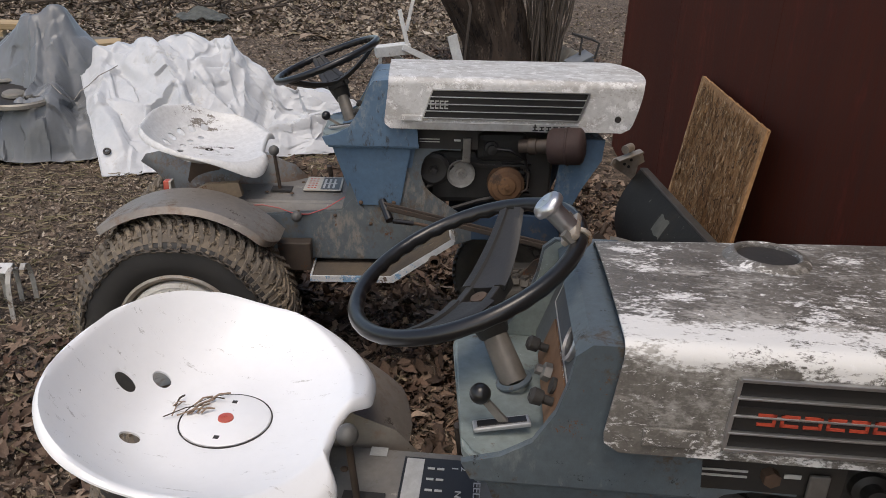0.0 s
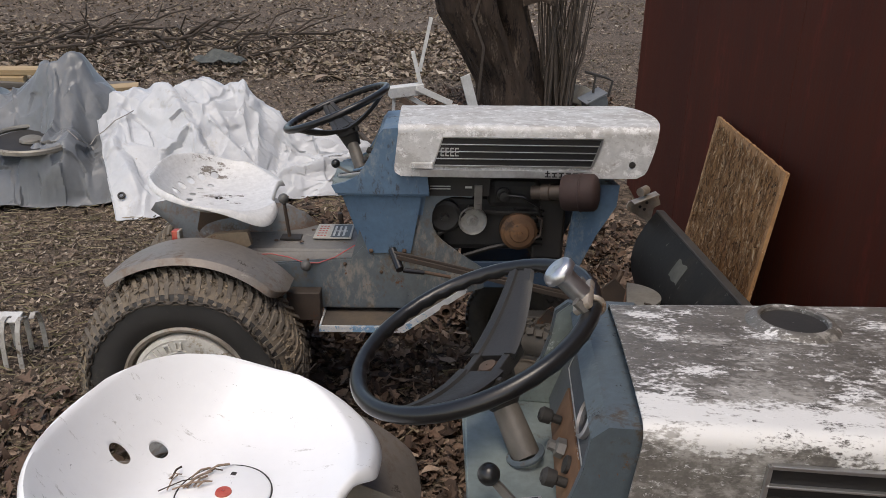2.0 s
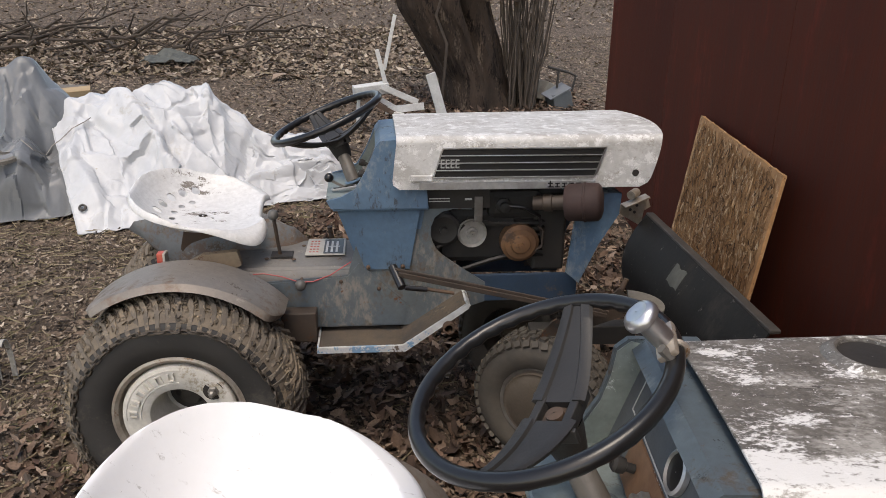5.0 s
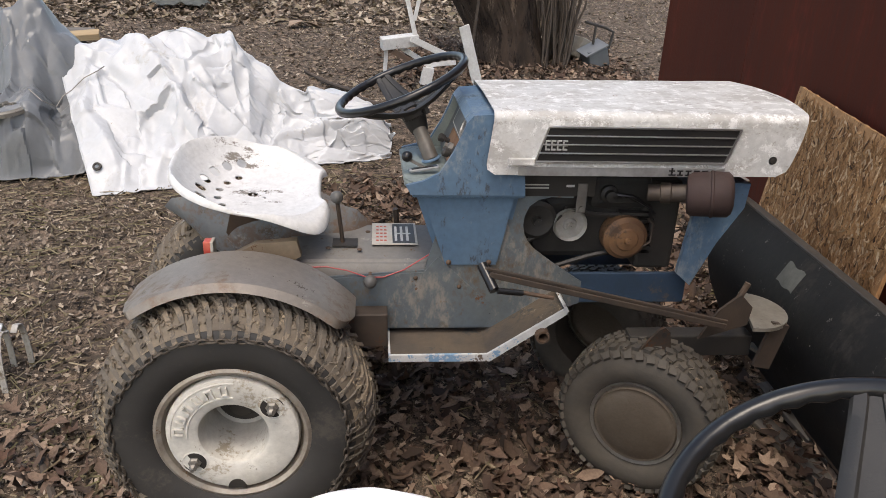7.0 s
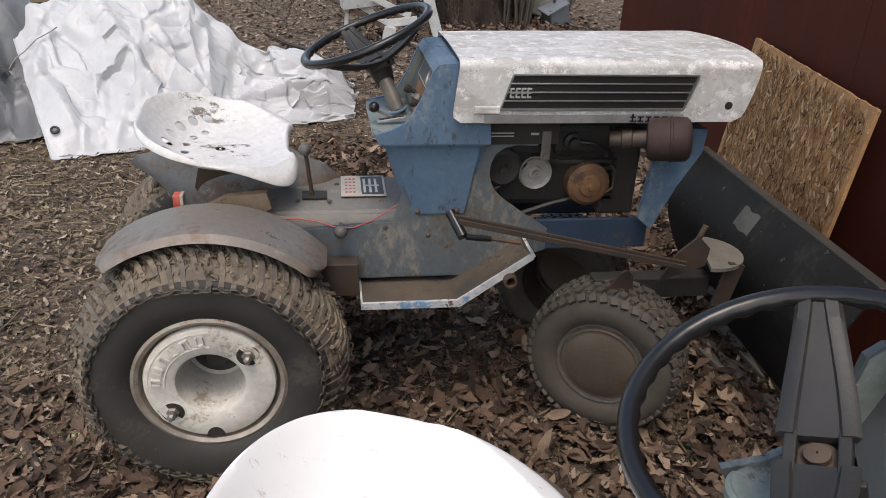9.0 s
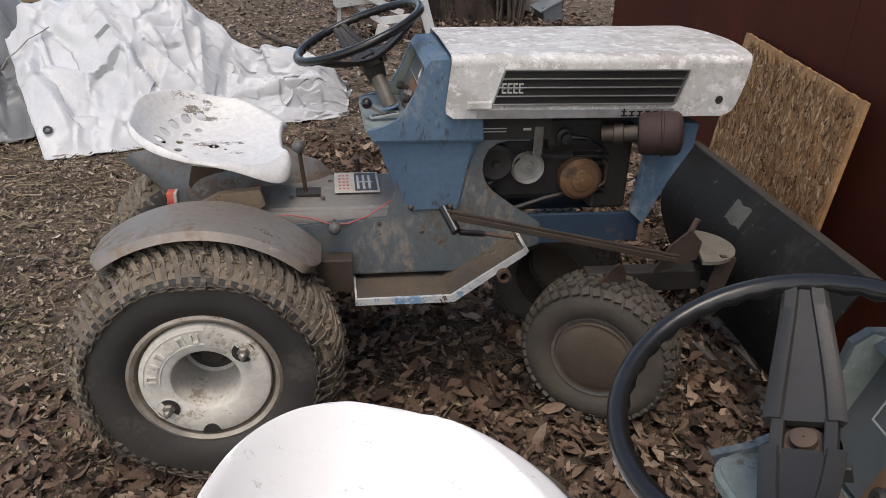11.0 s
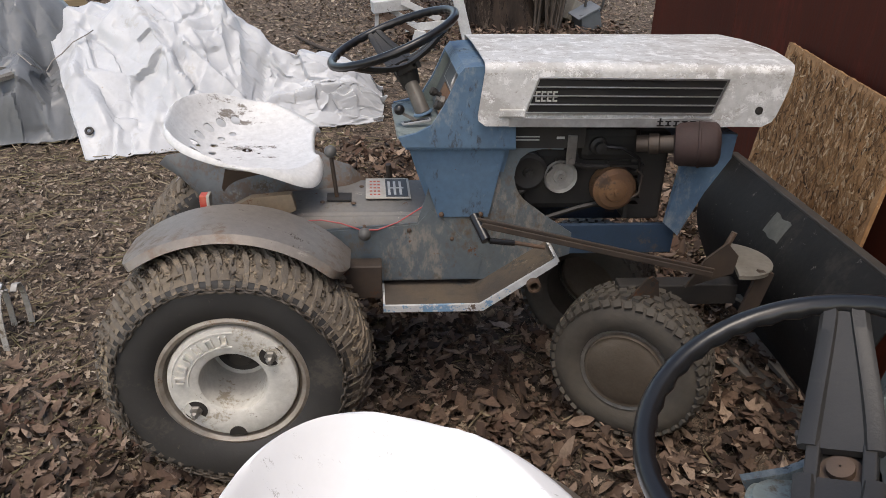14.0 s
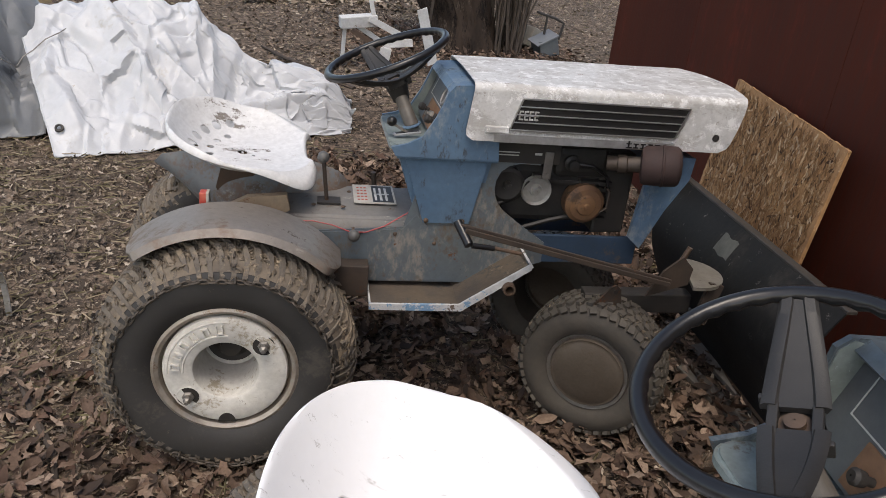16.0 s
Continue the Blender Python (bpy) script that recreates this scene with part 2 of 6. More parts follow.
TUNNEL = surface("grimy_tunnel_paint", (0.19, 0.175, 0.155), (0.14, 0.14, 0.135), 6, 0.6, layers=((DIRT, 5, 0.57, 0.12, 0.85, ONE), ((0.30, 0.275, 0.24), 8, 0.6, 0.06, 0.7, (1, 2, 2)), (RUST, 20, 0.64, 0.04, 0.9, ONE)))
SKIRT = surface("rust_streaked_skirt", (0.175, 0.175, 0.172), (0.14, 0.155, 0.165), 5, 0.45, layers=(((0.15, 0.105, 0.078), 5, 0.505, 0.14, 0.8, ONE, ((0.16, 0.12, 0.56), (0.34, 0.2, 0.13), 0.16)), ((0.24, 0.22, 0.195), 9, 0.58, 0.08, 0.6, ONE), (DIRT, 14, 0.6, 0.08, 0.9, ONE)))
FRAMEDEEP = surface("deep_blue_paint", (0.03, 0.06, 0.105), (0.022, 0.042, 0.07), 6, 0.5, layers=((DIRT, 6, 0.58, 0.12, 0.85, ONE),))
ENGINE = surface("engine_grime", (0.018, 0.018, 0.018), (0.032, 0.03, 0.028), 14, 0.55, 0.2, layers=((DIRT, 12, 0.62, 0.1, 0.9, ONE),))
PULLEY = surface("pale_pulley", (0.36, 0.35, 0.33), (0.27, 0.26, 0.24), 22, 0.5, 0.4)
RUSTDRUM = surface("rust_drum", (0.20, 0.105, 0.05), (0.13, 0.07, 0.04), 16, 0.65, 0.3, layers=(((0.07, 0.045, 0.032), 8, 0.54, 0.1, 0.8, ONE), ((0.30, 0.19, 0.09), 30, 0.62, 0.06, 0.7, ONE)))
RUSTYDARK = surface("dark_rusty_steel", (0.05, 0.04, 0.034), (0.075, 0.055, 0.042), 12, 0.6, 0.3, layers=((RUST, 10, 0.58, 0.12, 0.9, ONE),))
FOOT = surface("dirty_foot_plate", (0.105, 0.08, 0.055), (0.07, 0.058, 0.048), 9, 0.9, layers=(((0.2, 0.16, 0.11), 8, 0.6, 0.1, 0.95, ONE), ((0.03, 0.03, 0.03), 4, 0.57, 0.1, 0.7, ONE)), bump=0.5)
LIP = surface("chipped_white_edge", (0.58, 0.58, 0.56), (0.48, 0.49, 0.49), 12, 0.55, layers=(((0.16, 0.28, 0.40), 6, 0.56, 0.02, 0.5, ONE), ((0.12, 0.09, 0.07), 16, 0.57, 0.03, 0.9, ONE)))
KNOB = surface("grey_knob", (0.10, 0.097, 0.09), (0.075, 0.072, 0.068), 30, 0.5, bump=0.1)
REDWIRE = surface("red_wire_coat", (0.42, 0.07, 0.07), (0.35, 0.06, 0.06), 20, 0.5)
REDLENS = surface("faded_red", (0.42, 0.05, 0.035), (0.5, 0.12, 0.08), 40, 0.4, gritty=0.1)
CARDBOARD = surface("tan_metal", (0.27, 0.2, 0.13), (0.2, 0.15, 0.1), 9, 0.7, layers=((RUST, 12, 0.6, 0.06, 0.9, ONE),))
DISC = surface("pale_disc_steel", (0.27, 0.255, 0.22), (0.2, 0.18, 0.15), 8, 0.5, 0.4, layers=((DIRT, 8, 0.58, 0.1, 0.85, ONE),))
MUFFLER = surface("maroon_rust", (0.052, 0.030, 0.027), (0.036, 0.022, 0.02), 14, 0.75, 0.2, bump=0.3)
COLUMN = surface("column_paint", (0.075, 0.066, 0.056), (0.11, 0.098, 0.085), 14, 0.5, layers=((RUST, 14, 0.6, 0.08, 0.9, ONE),))



def islands(name, tones, rough=0.85, grain=120.0, thin=0.0):
    """Leaves or strands: each island takes its own tone from the ramp."""
    m, nt, b = nodes_of(name)
    g = nt.nodes.new("ShaderNodeNewGeometry")
    r = nt.nodes.new("ShaderNodeValToRGB")
    e = r.color_ramp.elements
    e[0].position, e[0].color = 0.0, (*tones[0], 1)
    e[1].position, e[1].color = 1.0, (*tones[-1], 1)
    for i, t in enumerate(tones[1:-1], 1):
        k = e.new(i / (len(tones) - 1))
        k.color = (*t, 1)
    nt.links.new(g.outputs["Random Per Island"], r.inputs[0])
    fine = noise_at(nt, grain, 5, 0.7)
    col = mix(nt, ramp(nt, fine, 0.35, 0.75), r.outputs[0], mix(nt, 0.5, r.outputs[0], (0.03, 0.022, 0.016)))
    nt.links.new(col, b.inputs["Base Color"])
    b.inputs["Roughness"].default_value = rough
    b.inputs["Specular IOR Level"].default_value = 0.2
    return m


LEAFM = islands("dry_leaf", [(0.030, 0.021, 0.017), (0.085, 0.056, 0.041), (0.135, 0.090, 0.066), (0.195, 0.135, 0.098), (0.34, 0.25, 0.185), (0.115, 0.066, 0.047), (0.040, 0.028, 0.022), (0.165, 0.108, 0.077), (0.060, 0.040, 0.030)])
LITTERM = islands("leaf_litter", [(0.054, 0.041, 0.032), (0.135, 0.100, 0.076), (0.270, 0.209, 0.159), (0.405, 0.331, 0.250), (0.176, 0.142, 0.089), (0.081, 0.061, 0.046), (0.297, 0.230, 0.169), (0.216, 0.162, 0.121), (0.540, 0.459, 0.365)])
STRAND = islands("wood_strand", [(0.11, 0.05, 0.022), (0.42, 0.225, 0.10), (0.48, 0.27, 0.125), (0.70, 0.50, 0.31), (0.25, 0.125, 0.052), (0.38, 0.20, 0.085), (0.45, 0.24, 0.105), (0.06, 0.03, 0.016), (0.30, 0.15, 0.06)], 0.7)
STRAW = islands("twig_straw", [(0.07, 0.052, 0.038), (0.15, 0.115, 0.08), (0.16, 0.145, 0.075), (0.26, 0.21, 0.14), (0.34, 0.28, 0.19)])
BLADEEDGE = surface("worn_blade_edge", (0.06, 0.055, 0.05), (0.09, 0.08, 0.07), 10, 0.5, 0.4)
GREYWOOD = surface("weathered_wood", (0.16, 0.145, 0.125), (0.12, 0.105, 0.09), 12, 0.85, stretch=(0.2, 3, 3))
LUMBER = surface("sawn_timber", (0.42, 0.31, 0.18), (0.34, 0.24, 0.13), 8, 0.75, stretch=(0.2, 3, 3))
SHOOT = surface("twig_bark", (0.075, 0.056, 0.043), (0.045, 0.035, 0.027), 10, 0.9)
SCRAP = surface("chipped_white_metal", (0.6, 0.6, 0.58), (0.5, 0.49, 0.47), 8, 0.5, layers=((RUST, 9, 0.64, 0.06, 0.9, ONE),))
TINE = surface("worn_tine_paint", (0.4, 0.39, 0.36), (0.3, 0.28, 0.25), 20, 0.6, layers=((DIRT, 14, 0.56, 0.12, 0.9, ONE),))
TRAY = surface("faded_tray_paint", (0.215, 0.25, 0.24), (0.16, 0.195, 0.185), 7, 0.45, layers=((DIRT, 9, 0.58, 0.12, 0.85, ONE), ((0.42, 0.46, 0.46), 12, 0.62, 0.05, 0.5, ONE)), gritty=0.35)
CONCRETE = surface("concrete", (0.27, 0.25, 0.21), (0.21, 0.19, 0.16), 14, 0.9, bump=0.5)
SHINGLE = surface("grey_shingle", (0.10, 0.105, 0.095), (0.07, 0.075, 0.07), 14, 0.9)
BIRCH = surface("pale_bark_strip", (0.34, 0.25, 0.18), (0.24, 0.17, 0.12), 10, 0.85)


# ---- mesh helpers ----
def part(name, bm, material, parent=None, label="", smooth=False):
    me = bpy.data.meshes.new(name)
    bmesh.ops.recalc_face_normals(bm, faces=bm.faces)
    bm.to_mesh(me)
    bm.free()
    me.materials.append(material)
    if smooth:
        me.shade_smooth()
        me.set_sharp_from_angle(angle=radians(40))
    ob = new(name, me)
    ob.parent = parent
    return tagged(ob, label)


def thing(name, m, label, category, group="", kind=""):
    ob = new(name)
    ob.empty_display_size = 0.05
    ob.matrix_world = m
    return tagged(ob, label, category, group, kind)


def box(bm, c, s, m=None, bevel=0.0):
    """A box with centre c and sizes s, turned by m about its centre."""
    t = Matrix.Translation(c) @ (m or Matrix()) @ Matrix.Diagonal((*s, 1))
    vs = bmesh.ops.create_cube(bm, size=1, matrix=t)["verts"]
    if bevel:
        es = list({e for v in vs for e in v.link_edges})
        bmesh.ops.bevel(bm, geom=es, offset=bevel, segments=2, affect="EDGES", profile=0.5)
    return bm


def rod(bm, a, b, r, r2=None, seg=14):
    a, b = Vector(a), Vector(b)
    q = (b - a).to_track_quat("Z", "Y").to_matrix().to_4x4()
    bmesh.ops.create_cone(bm, cap_ends=True, segments=seg, radius1=r, radius2=r if r2 is None else r2, depth=(b - a).length, matrix=Matrix.Translation((a + b) / 2) @ q)
    return bm


def ball(bm, c, r, sc=(1, 1, 1), seg=16):
    bmesh.ops.create_uvsphere(bm, u_segments=seg, v_segments=seg // 2 + 2, radius=r, matrix=Matrix.Translation(c) @ Matrix.Diagonal((*sc, 1)))
    return bm


def lathe(bm, profile, seg=48, m=None, closed=False):
    """Spins (radius, height) points round z, then applies m."""
    rings = []
    for r, h in profile:
        rings.append([bm.verts.new((r * math.cos(2 * math.pi * i / seg), r * math.sin(2 * math.pi * i / seg), h)) for i in range(seg)])
    pairs = list(zip(rings, rings[1:])) + ([(rings[-1], rings[0])] if closed else [])
    for a, b in pairs:
        for i in range(seg):
            bm.faces.new((a[i], a[(i + 1) % seg], b[(i + 1) % seg], b[i]))
    if m:
        bmesh.ops.transform(bm, matrix=m, verts=[v for ring in rings for v in ring])
    return bm


def tube(bm, pts, r, seg=10, closed=False):
    """A round tube along pts; r is one radius or one for each point."""
    pts = [Vector(p) for p in pts]
    n = len(pts)
    rr = r if isinstance(r, (list, tuple)) else [r] * n
    rings, side = [], None
    for i, p in enumerate(pts):
        d = (pts[(i + 1) % n] - pts[i - 1]) if closed or 0 < i < n - 1 else (pts[1] - pts[0] if i == 0 else pts[-1] - pts[-2])
        d.normalize()
        if side is None:
            side = d.orthogonal().normalized()
        side = (side - d * side.dot(d)).normalized()
        up = d.cross(side)
        rings.append([bm.verts.new(p + (side * math.cos(a) + up * math.sin(a)) * rr[i]) for a in [2 * math.pi * k / seg for k in range(seg)]])
    for a, b in list(zip(rings, rings[1:])) + ([(rings[-1], rings[0])] if closed else []):
        for i in range(seg):
            bm.faces.new((a[i], a[(i + 1) % seg], b[(i + 1) % seg], b[i]))
    if not closed:
        bm.faces.new(rings[0][::-1])
        bm.faces.new(rings[-1])
    return bm


def slab(bm, outline, a, b, axis="y"):
    """A plate: the outline (two coordinates a point) drawn out from a to b along axis."""
    def at(p, h):
        return {"x": (h, p[0], p[1]), "y": (p[0], h, p[1]), "z": (p[0], p[1], h)}[axis]
    lo = [bm.verts.new(at(p, a)) for p in outline]
    hi = [bm.verts.new(at(p, b)) for p in outline]
    bm.faces.new(lo)
    bm.faces.new(hi[::-1])
    for i in range(len(lo)):
        j = (i + 1) % len(lo)
        bm.faces.new((lo[i], lo[j], hi[j], hi[i]))
    return bm


def sheet(bm, f, nu, nv, thick=0.0):
    """A grid of f(u, v), u and v from 0 to 1; with thick, a shell of that thickness."""
    g = [[bm.verts.new(f(i / nu, j / nv)) for j in range(nv + 1)] for i in range(nu + 1)]
    fs = [bm.faces.new((g[i][j], g[i + 1][j], g[i + 1][j + 1], g[i][j + 1])) for i in range(nu) for j in range(nv)]
    if thick:
        bmesh.ops.recalc_face_normals(bm, faces=fs)
        own = [v for row in g for v in row]
        for v in own:
            v.normal_update()
        under = {v: bm.verts.new(v.co - v.normal * thick) for v in own}
        rims = [e for f in fs for e in f.edges if e.is_boundary]
        for f in fs:
            bm.faces.new([under[v] for v in reversed(f.verts)])
        for e in rims:
            p, q = e.verts
            bm.faces.new((p, q, under[q], under[p]))
    return bm


def ground_z(x, y):
    s = y - 2.3
    return 0.05 * s + 0.02 * noise.noise(Vector((x * 0.9, y * 0.9, 0.0))) + 0.008 * noise.noise(Vector((x * 4, y * 4, 3.0)))


# ---- ground ----
def axis_steps(lo, hi, far):
    a, step, fine = [], 0.06, []
    v = lo
    while v <= hi:
        fine.append(v)
        v += step
    v, s, left = lo, step, []
    while v > -far:
        s *= 1.18
        v -= s
        left.append(v)
    v, s, right = hi, step, []
    while v < far:
        s *= 1.18
        v += s
        right.append(v)
    return left[::-1] + fine + right


bm = bmesh.new()
xs, ys = axis_steps(-3.5, 3.0, 300), axis_steps(-0.5, 8.0, 300)
grid = [[bm.verts.new((x, y, ground_z(x, y))) for y in ys] for x in xs]
for i in range(len(xs) - 1):
    for j in range(len(ys) - 1):
        bm.faces.new((grid[i][j], grid[i + 1][j], grid[i + 1][j + 1], grid[i][j + 1]))
tagged(part("ground", bm, EARTH, smooth=True), "brown earth covered with dry leaf litter", "ground", kind="structure")


# ---- garden tractors ----
def bars(parent, name, rects, m, mat, depth=0.0015, label=""):
    """Flat marks (x, y, width, height) raised from the local xy plane of m, as one part."""
    bm = bmesh.new()
    for x, y, w, h in rects:
        box(bm, (x + w / 2, y + h / 2, depth / 2), (w, h, depth))
    ob = part(name, bm, mat, parent, label)
    ob.matrix_local = m
    ob["kind"] = "stuff"
    return ob


def words(parent, text, m, size, mat, label=""):
    cu = bpy.data.curves.new("lettering", "FONT")
    cu.body, cu.size, cu.extrude = text, size, 0.0004
    tmp = bpy.data.objects.new("tmp", cu)
    scene.collection.objects.link(tmp)
    bpy.context.view_layer.update()
    me = bpy.data.meshes.new_from_object(tmp.evaluated_get(bpy.context.evaluated_depsgraph_get()))
    bpy.data.objects.remove(tmp)
    me.materials.clear()
    me.materials.append(mat)
    ob = new("lettering", me)
    ob.parent = parent
    ob.matrix_local = m
    return tagged(ob, label)


def clumps(bm, rng, n, place, lo, hi):
    for _ in range(n):
        c = place()
        r = rng.uniform(lo, hi)
        q = Euler((rng.random() * 6, rng.random() * 6, rng.random() * 6)).to_matrix()
        vs = [bm.verts.new(q @ (Vector(d) * r * rng.uniform(0.5, 1.3)) + Vector(c)) for d in ((1.3, 0, 0), (0, 1, 0), (-1.3, 0, 0), (0, -1, 0), (0, 0, 0.6), (0, 0, -0.6))]
        for i in range(4):
            for k in (4, 5):
                bm.faces.new((vs[i], vs[(i + 1) % 4], vs[k]))
    return bm


def rear_wheel(parent, x, y, side, seed, chained=True):
    R, W, rr, hub_z = 0.318, 0.25, 0.165, 0.318
    rng = random.Random(seed)
    w = new("rear_wheel")
    w.parent = parent
    w.matrix_local = pose(x, y, hub_z, 0, rng.uniform(0, 360), 0) @ pose(0, 0, 0, 90 if side < 0 else -90)
    if side < 0:
        w.matrix_local = pose(x, y, hub_z) @ pose(0, 0, 0, 90)
    h = W / 2
    prof = [(rr, h * 0.72), (rr + 0.012, h * 0.88), (rr + 0.045, h * 0.98), (R - 0.064, h), (R - 0.046, h * 0.94), (R - 0.024, h * 0.75), (R - 0.014, h * 0.45), (R - 0.012, 0)]
    part("tyre", lathe(bmesh.new(), prof + [(r, -k) for r, k in prof[-2::-1]], 80, closed=True), RUBBER, w, smooth=True)
    bm = bmesh.new()
    n = 66
    for s in (-1, 1):
        for i in range(n):
            a0 = 2 * math.pi * (i + (0.5 if s > 0 else 0)) / n
            pts = []
            for k in range(7):
                f = k / 6
                a = a0 + 0.20 * f * f
                hh = s * (h * 0.985 - f * (h * 1.02))
                rad = R - 0.052 + 0.054 * min(1, f * 1.9) ** 0.62
                pts.append((rad, a, hh))
            wd = 0.0078
            rows = []
            for rad, a, hh in pts:
                ring = []
                for da, dr in ((-wd * 1.4, -0.014), (-wd * 0.8, 0.001), (wd * 0.8, 0.001), (wd * 1.4, -0.014)):
                    ang = a + da / R
                    ring.append(bm.verts.new(((rad + dr) * math.cos(ang), (rad + dr) * math.sin(ang), hh + rng.uniform(-0.003, 0.003))))
                rows.append(ring)
            for p, q in zip(rows, rows[1:]):
                for k in range(3):
                    bm.faces.new((p[k], p[k + 1], q[k + 1], q[k]))
            bm.faces.new(rows[0])
            bm.faces.new(rows[-1])
    part("mud_coat", lathe(bmesh.new(), [(R - 0.042, h * 0.93), (R - 0.021, h * 0.75), (R - 0.011, h * 0.45), (R - 0.009, 0), (R - 0.011, -h * 0.45), (R - 0.021, -h * 0.75), (R - 0.042, -h * 0.93)], 80), MUD, w, "dried mud between the lugs", smooth=True)
    part("tread", bm, MUDDY, w, "lugged tread caked with dry mud")

    def on_tread():
        a, hh = rng.gauss(-2.2, 1.1) if rng.random() < 0.55 else rng.uniform(0, 6.283), rng.triangular(-h, h * 0.9, h * 0.3)
        rad = R - 0.008 - 0.036 * (abs(hh) / h) ** 2.6 + rng.uniform(-0.004, 0.006)
        return (rad * math.cos(a), rad * math.sin(a), hh)
    part("mud", clumps(bmesh.new(), rng, 14000, on_tread, 0.002, 0.011), MUD, w, "clumps of dried tan mud and grass")["kind"] = "stuff"
    # dished wheel: flat ring with a deep hub well
    flange = [(rr - 0.004, h * 0.60), (rr + 0.010, h * 0.78), (rr + 0.011, h * 0.86), (rr + 0.003, h * 0.89), (rr - 0.006, h * 0.84), (rr - 0.010, h * 0.66), (rr - 0.020, h * 0.6)]
    part("rim_flange", lathe(bmesh.new(), flange, 64), STEELTAN, w, "dull steel rim flange", smooth=True)
    ring = [(rr - 0.018, h * 0.62), (rr - 0.015, h * 0.80), (rr - 0.018, h * 0.86), (rr - 0.026, h * 0.88), (0.086, h * 0.87), (0.079, h * 0.83), (0.074, h * 0.6), (0.071, -h * 0.25), (0.064, -h * 0.3)]
    part("rim", lathe(bmesh.new(), ring, 64), RIMWHITE, w, "white painted dished wheel", smooth=True)
    part("hub", lathe(bmesh.new(), [(0.066, -h * 0.3), (0.05, -h * 0.32), (0.03, -h * 0.2), (0.026, 0.0), (0.001, 0.002)], 32), DARK, w, "dark axle hub at the bottom of the well", smooth=True)
    for a in (39, 219):
        c, s = math.cos(radians(a)), math.sin(radians(a))
        m = Matrix.Translation((0.117 * c, 0.117 * s, 0))
        part("bolt_recess", lathe(bmesh.new(), [(0.031, h * 0.80), (0.031, h * 0.874), (0.0275, h * 0.885), (0.026, h * 0.872)], 24, m), RIMWHITE, w, smooth=True)
        # dark disc laid in the recess as its painted shadow
        part("bolt_shade", lathe(bmesh.new(), [(0.0265, h * 0.876), (0.001, h * 0.876)], 20, m), DARK, w, smooth=True)
        part("lug_bolt", lathe(bmesh.new(), [(0.015, h * 0.82), (0.015, h * 0.9), (0.012, h * 0.94), (0.009, h * 0.94), (0.010, h * 1.03), (0.005, h * 1.07), (0.005, h * 1.12), (0.001, h * 1.12)], 6, m), STEEL, w, "grey lug nut on a stud")
    bm = bmesh.new()
    slab(bm, [(0.118 * math.cos(t) * 0 + 0.021 * math.cos(t), -0.147 + 0.024 * math.sin(t)) for t in [math.pi * i / 12 for i in range(13)]], h * 0.80, h * 0.897, "z")
    part("vent_hole", bm, DARK, w, "dark half-round hole in the wheel")
    # raised maker's mark, as plain blocks along an arc with a border
    bm = bmesh.new()
    for i in range(6):
        a = radians(96 + 15.5 * i)
        m = Matrix.Rotation(a, 4, "Z")
        for dx, dy, sx, sy in ((0.1195, -0.008, 0.022, 0.0035), (0.1195, 0.006, 0.022, 0.0035), (0.129 if i % 2 else 0.11, -0.001, 0.0035, 0.012)):
            box(bm, m @ Vector((dx, dy, h * 0.86)), (sx, sy, 0.018), m)
    for rad in (0.101, 0.138):
        tube(bm, [(rad * math.cos(radians(86 + 6 * k)), rad * math.sin(radians(86 + 6 * k)), h * 0.872) for k in range(17)], 0.0028, 6)
    part("raised_mark", bm, RIMWHITE, w)
    if chained:
        bm = bmesh.new()
        nl = 80
        for i in range(nl):
            a = 2 * math.pi * i / nl
            if 3.7 < a < 4.2:
                continue
            m = Matrix.Rotation(a, 4, "Z") @ Matrix.Translation((0.259 + 0.004 * math.sin(a * 7) + (0.012 * max(0.0, -math.sin(a)) if side < 0 else 0.0), 0, h * 0.985 + 0.004)) @ Matrix.Rotation(radians(90 * (i % 2)), 4, "Y")
            tube(bm, [m @ Vector((0.0055 * math.cos(t), 0.0125 * math.sin(t), 0)) for t in [6.2832 * k / 8 for k in range(8)]], 0.0029, 5, True)
        for i in range(9):
            a = 2 * math.pi * i / 9 + 0.06
            for k in range(12):
                f = k / 11
                hh = h * (1.02 - 1.9 * f)
                rad = 0.261 + 0.064 * min(1, f * 3) ** 0.6 if f < 0.5 else 0.261 + 0.064 * min(1, (1 - f) * 3) ** 0.6
                m = Matrix.Rotation(a + 0.04 * math.sin(k), 4, "Z") @ Matrix.Translation((rad, 0, hh)) @ Matrix.Rotation(radians(90 * (k % 2)), 4, "Z")
                tube(bm, [m @ Vector((0.0055 * math.cos(t), 0, 0.012 * math.sin(t))) for t in [6.2832 * q / 8 for q in range(8)]], 0.0024, 5, True)
        part("tyre_chain", bm, CHAIN, w, "rusty snow chain wrapped round the tyre", smooth=True)["kind"] = "stuff"
    return w


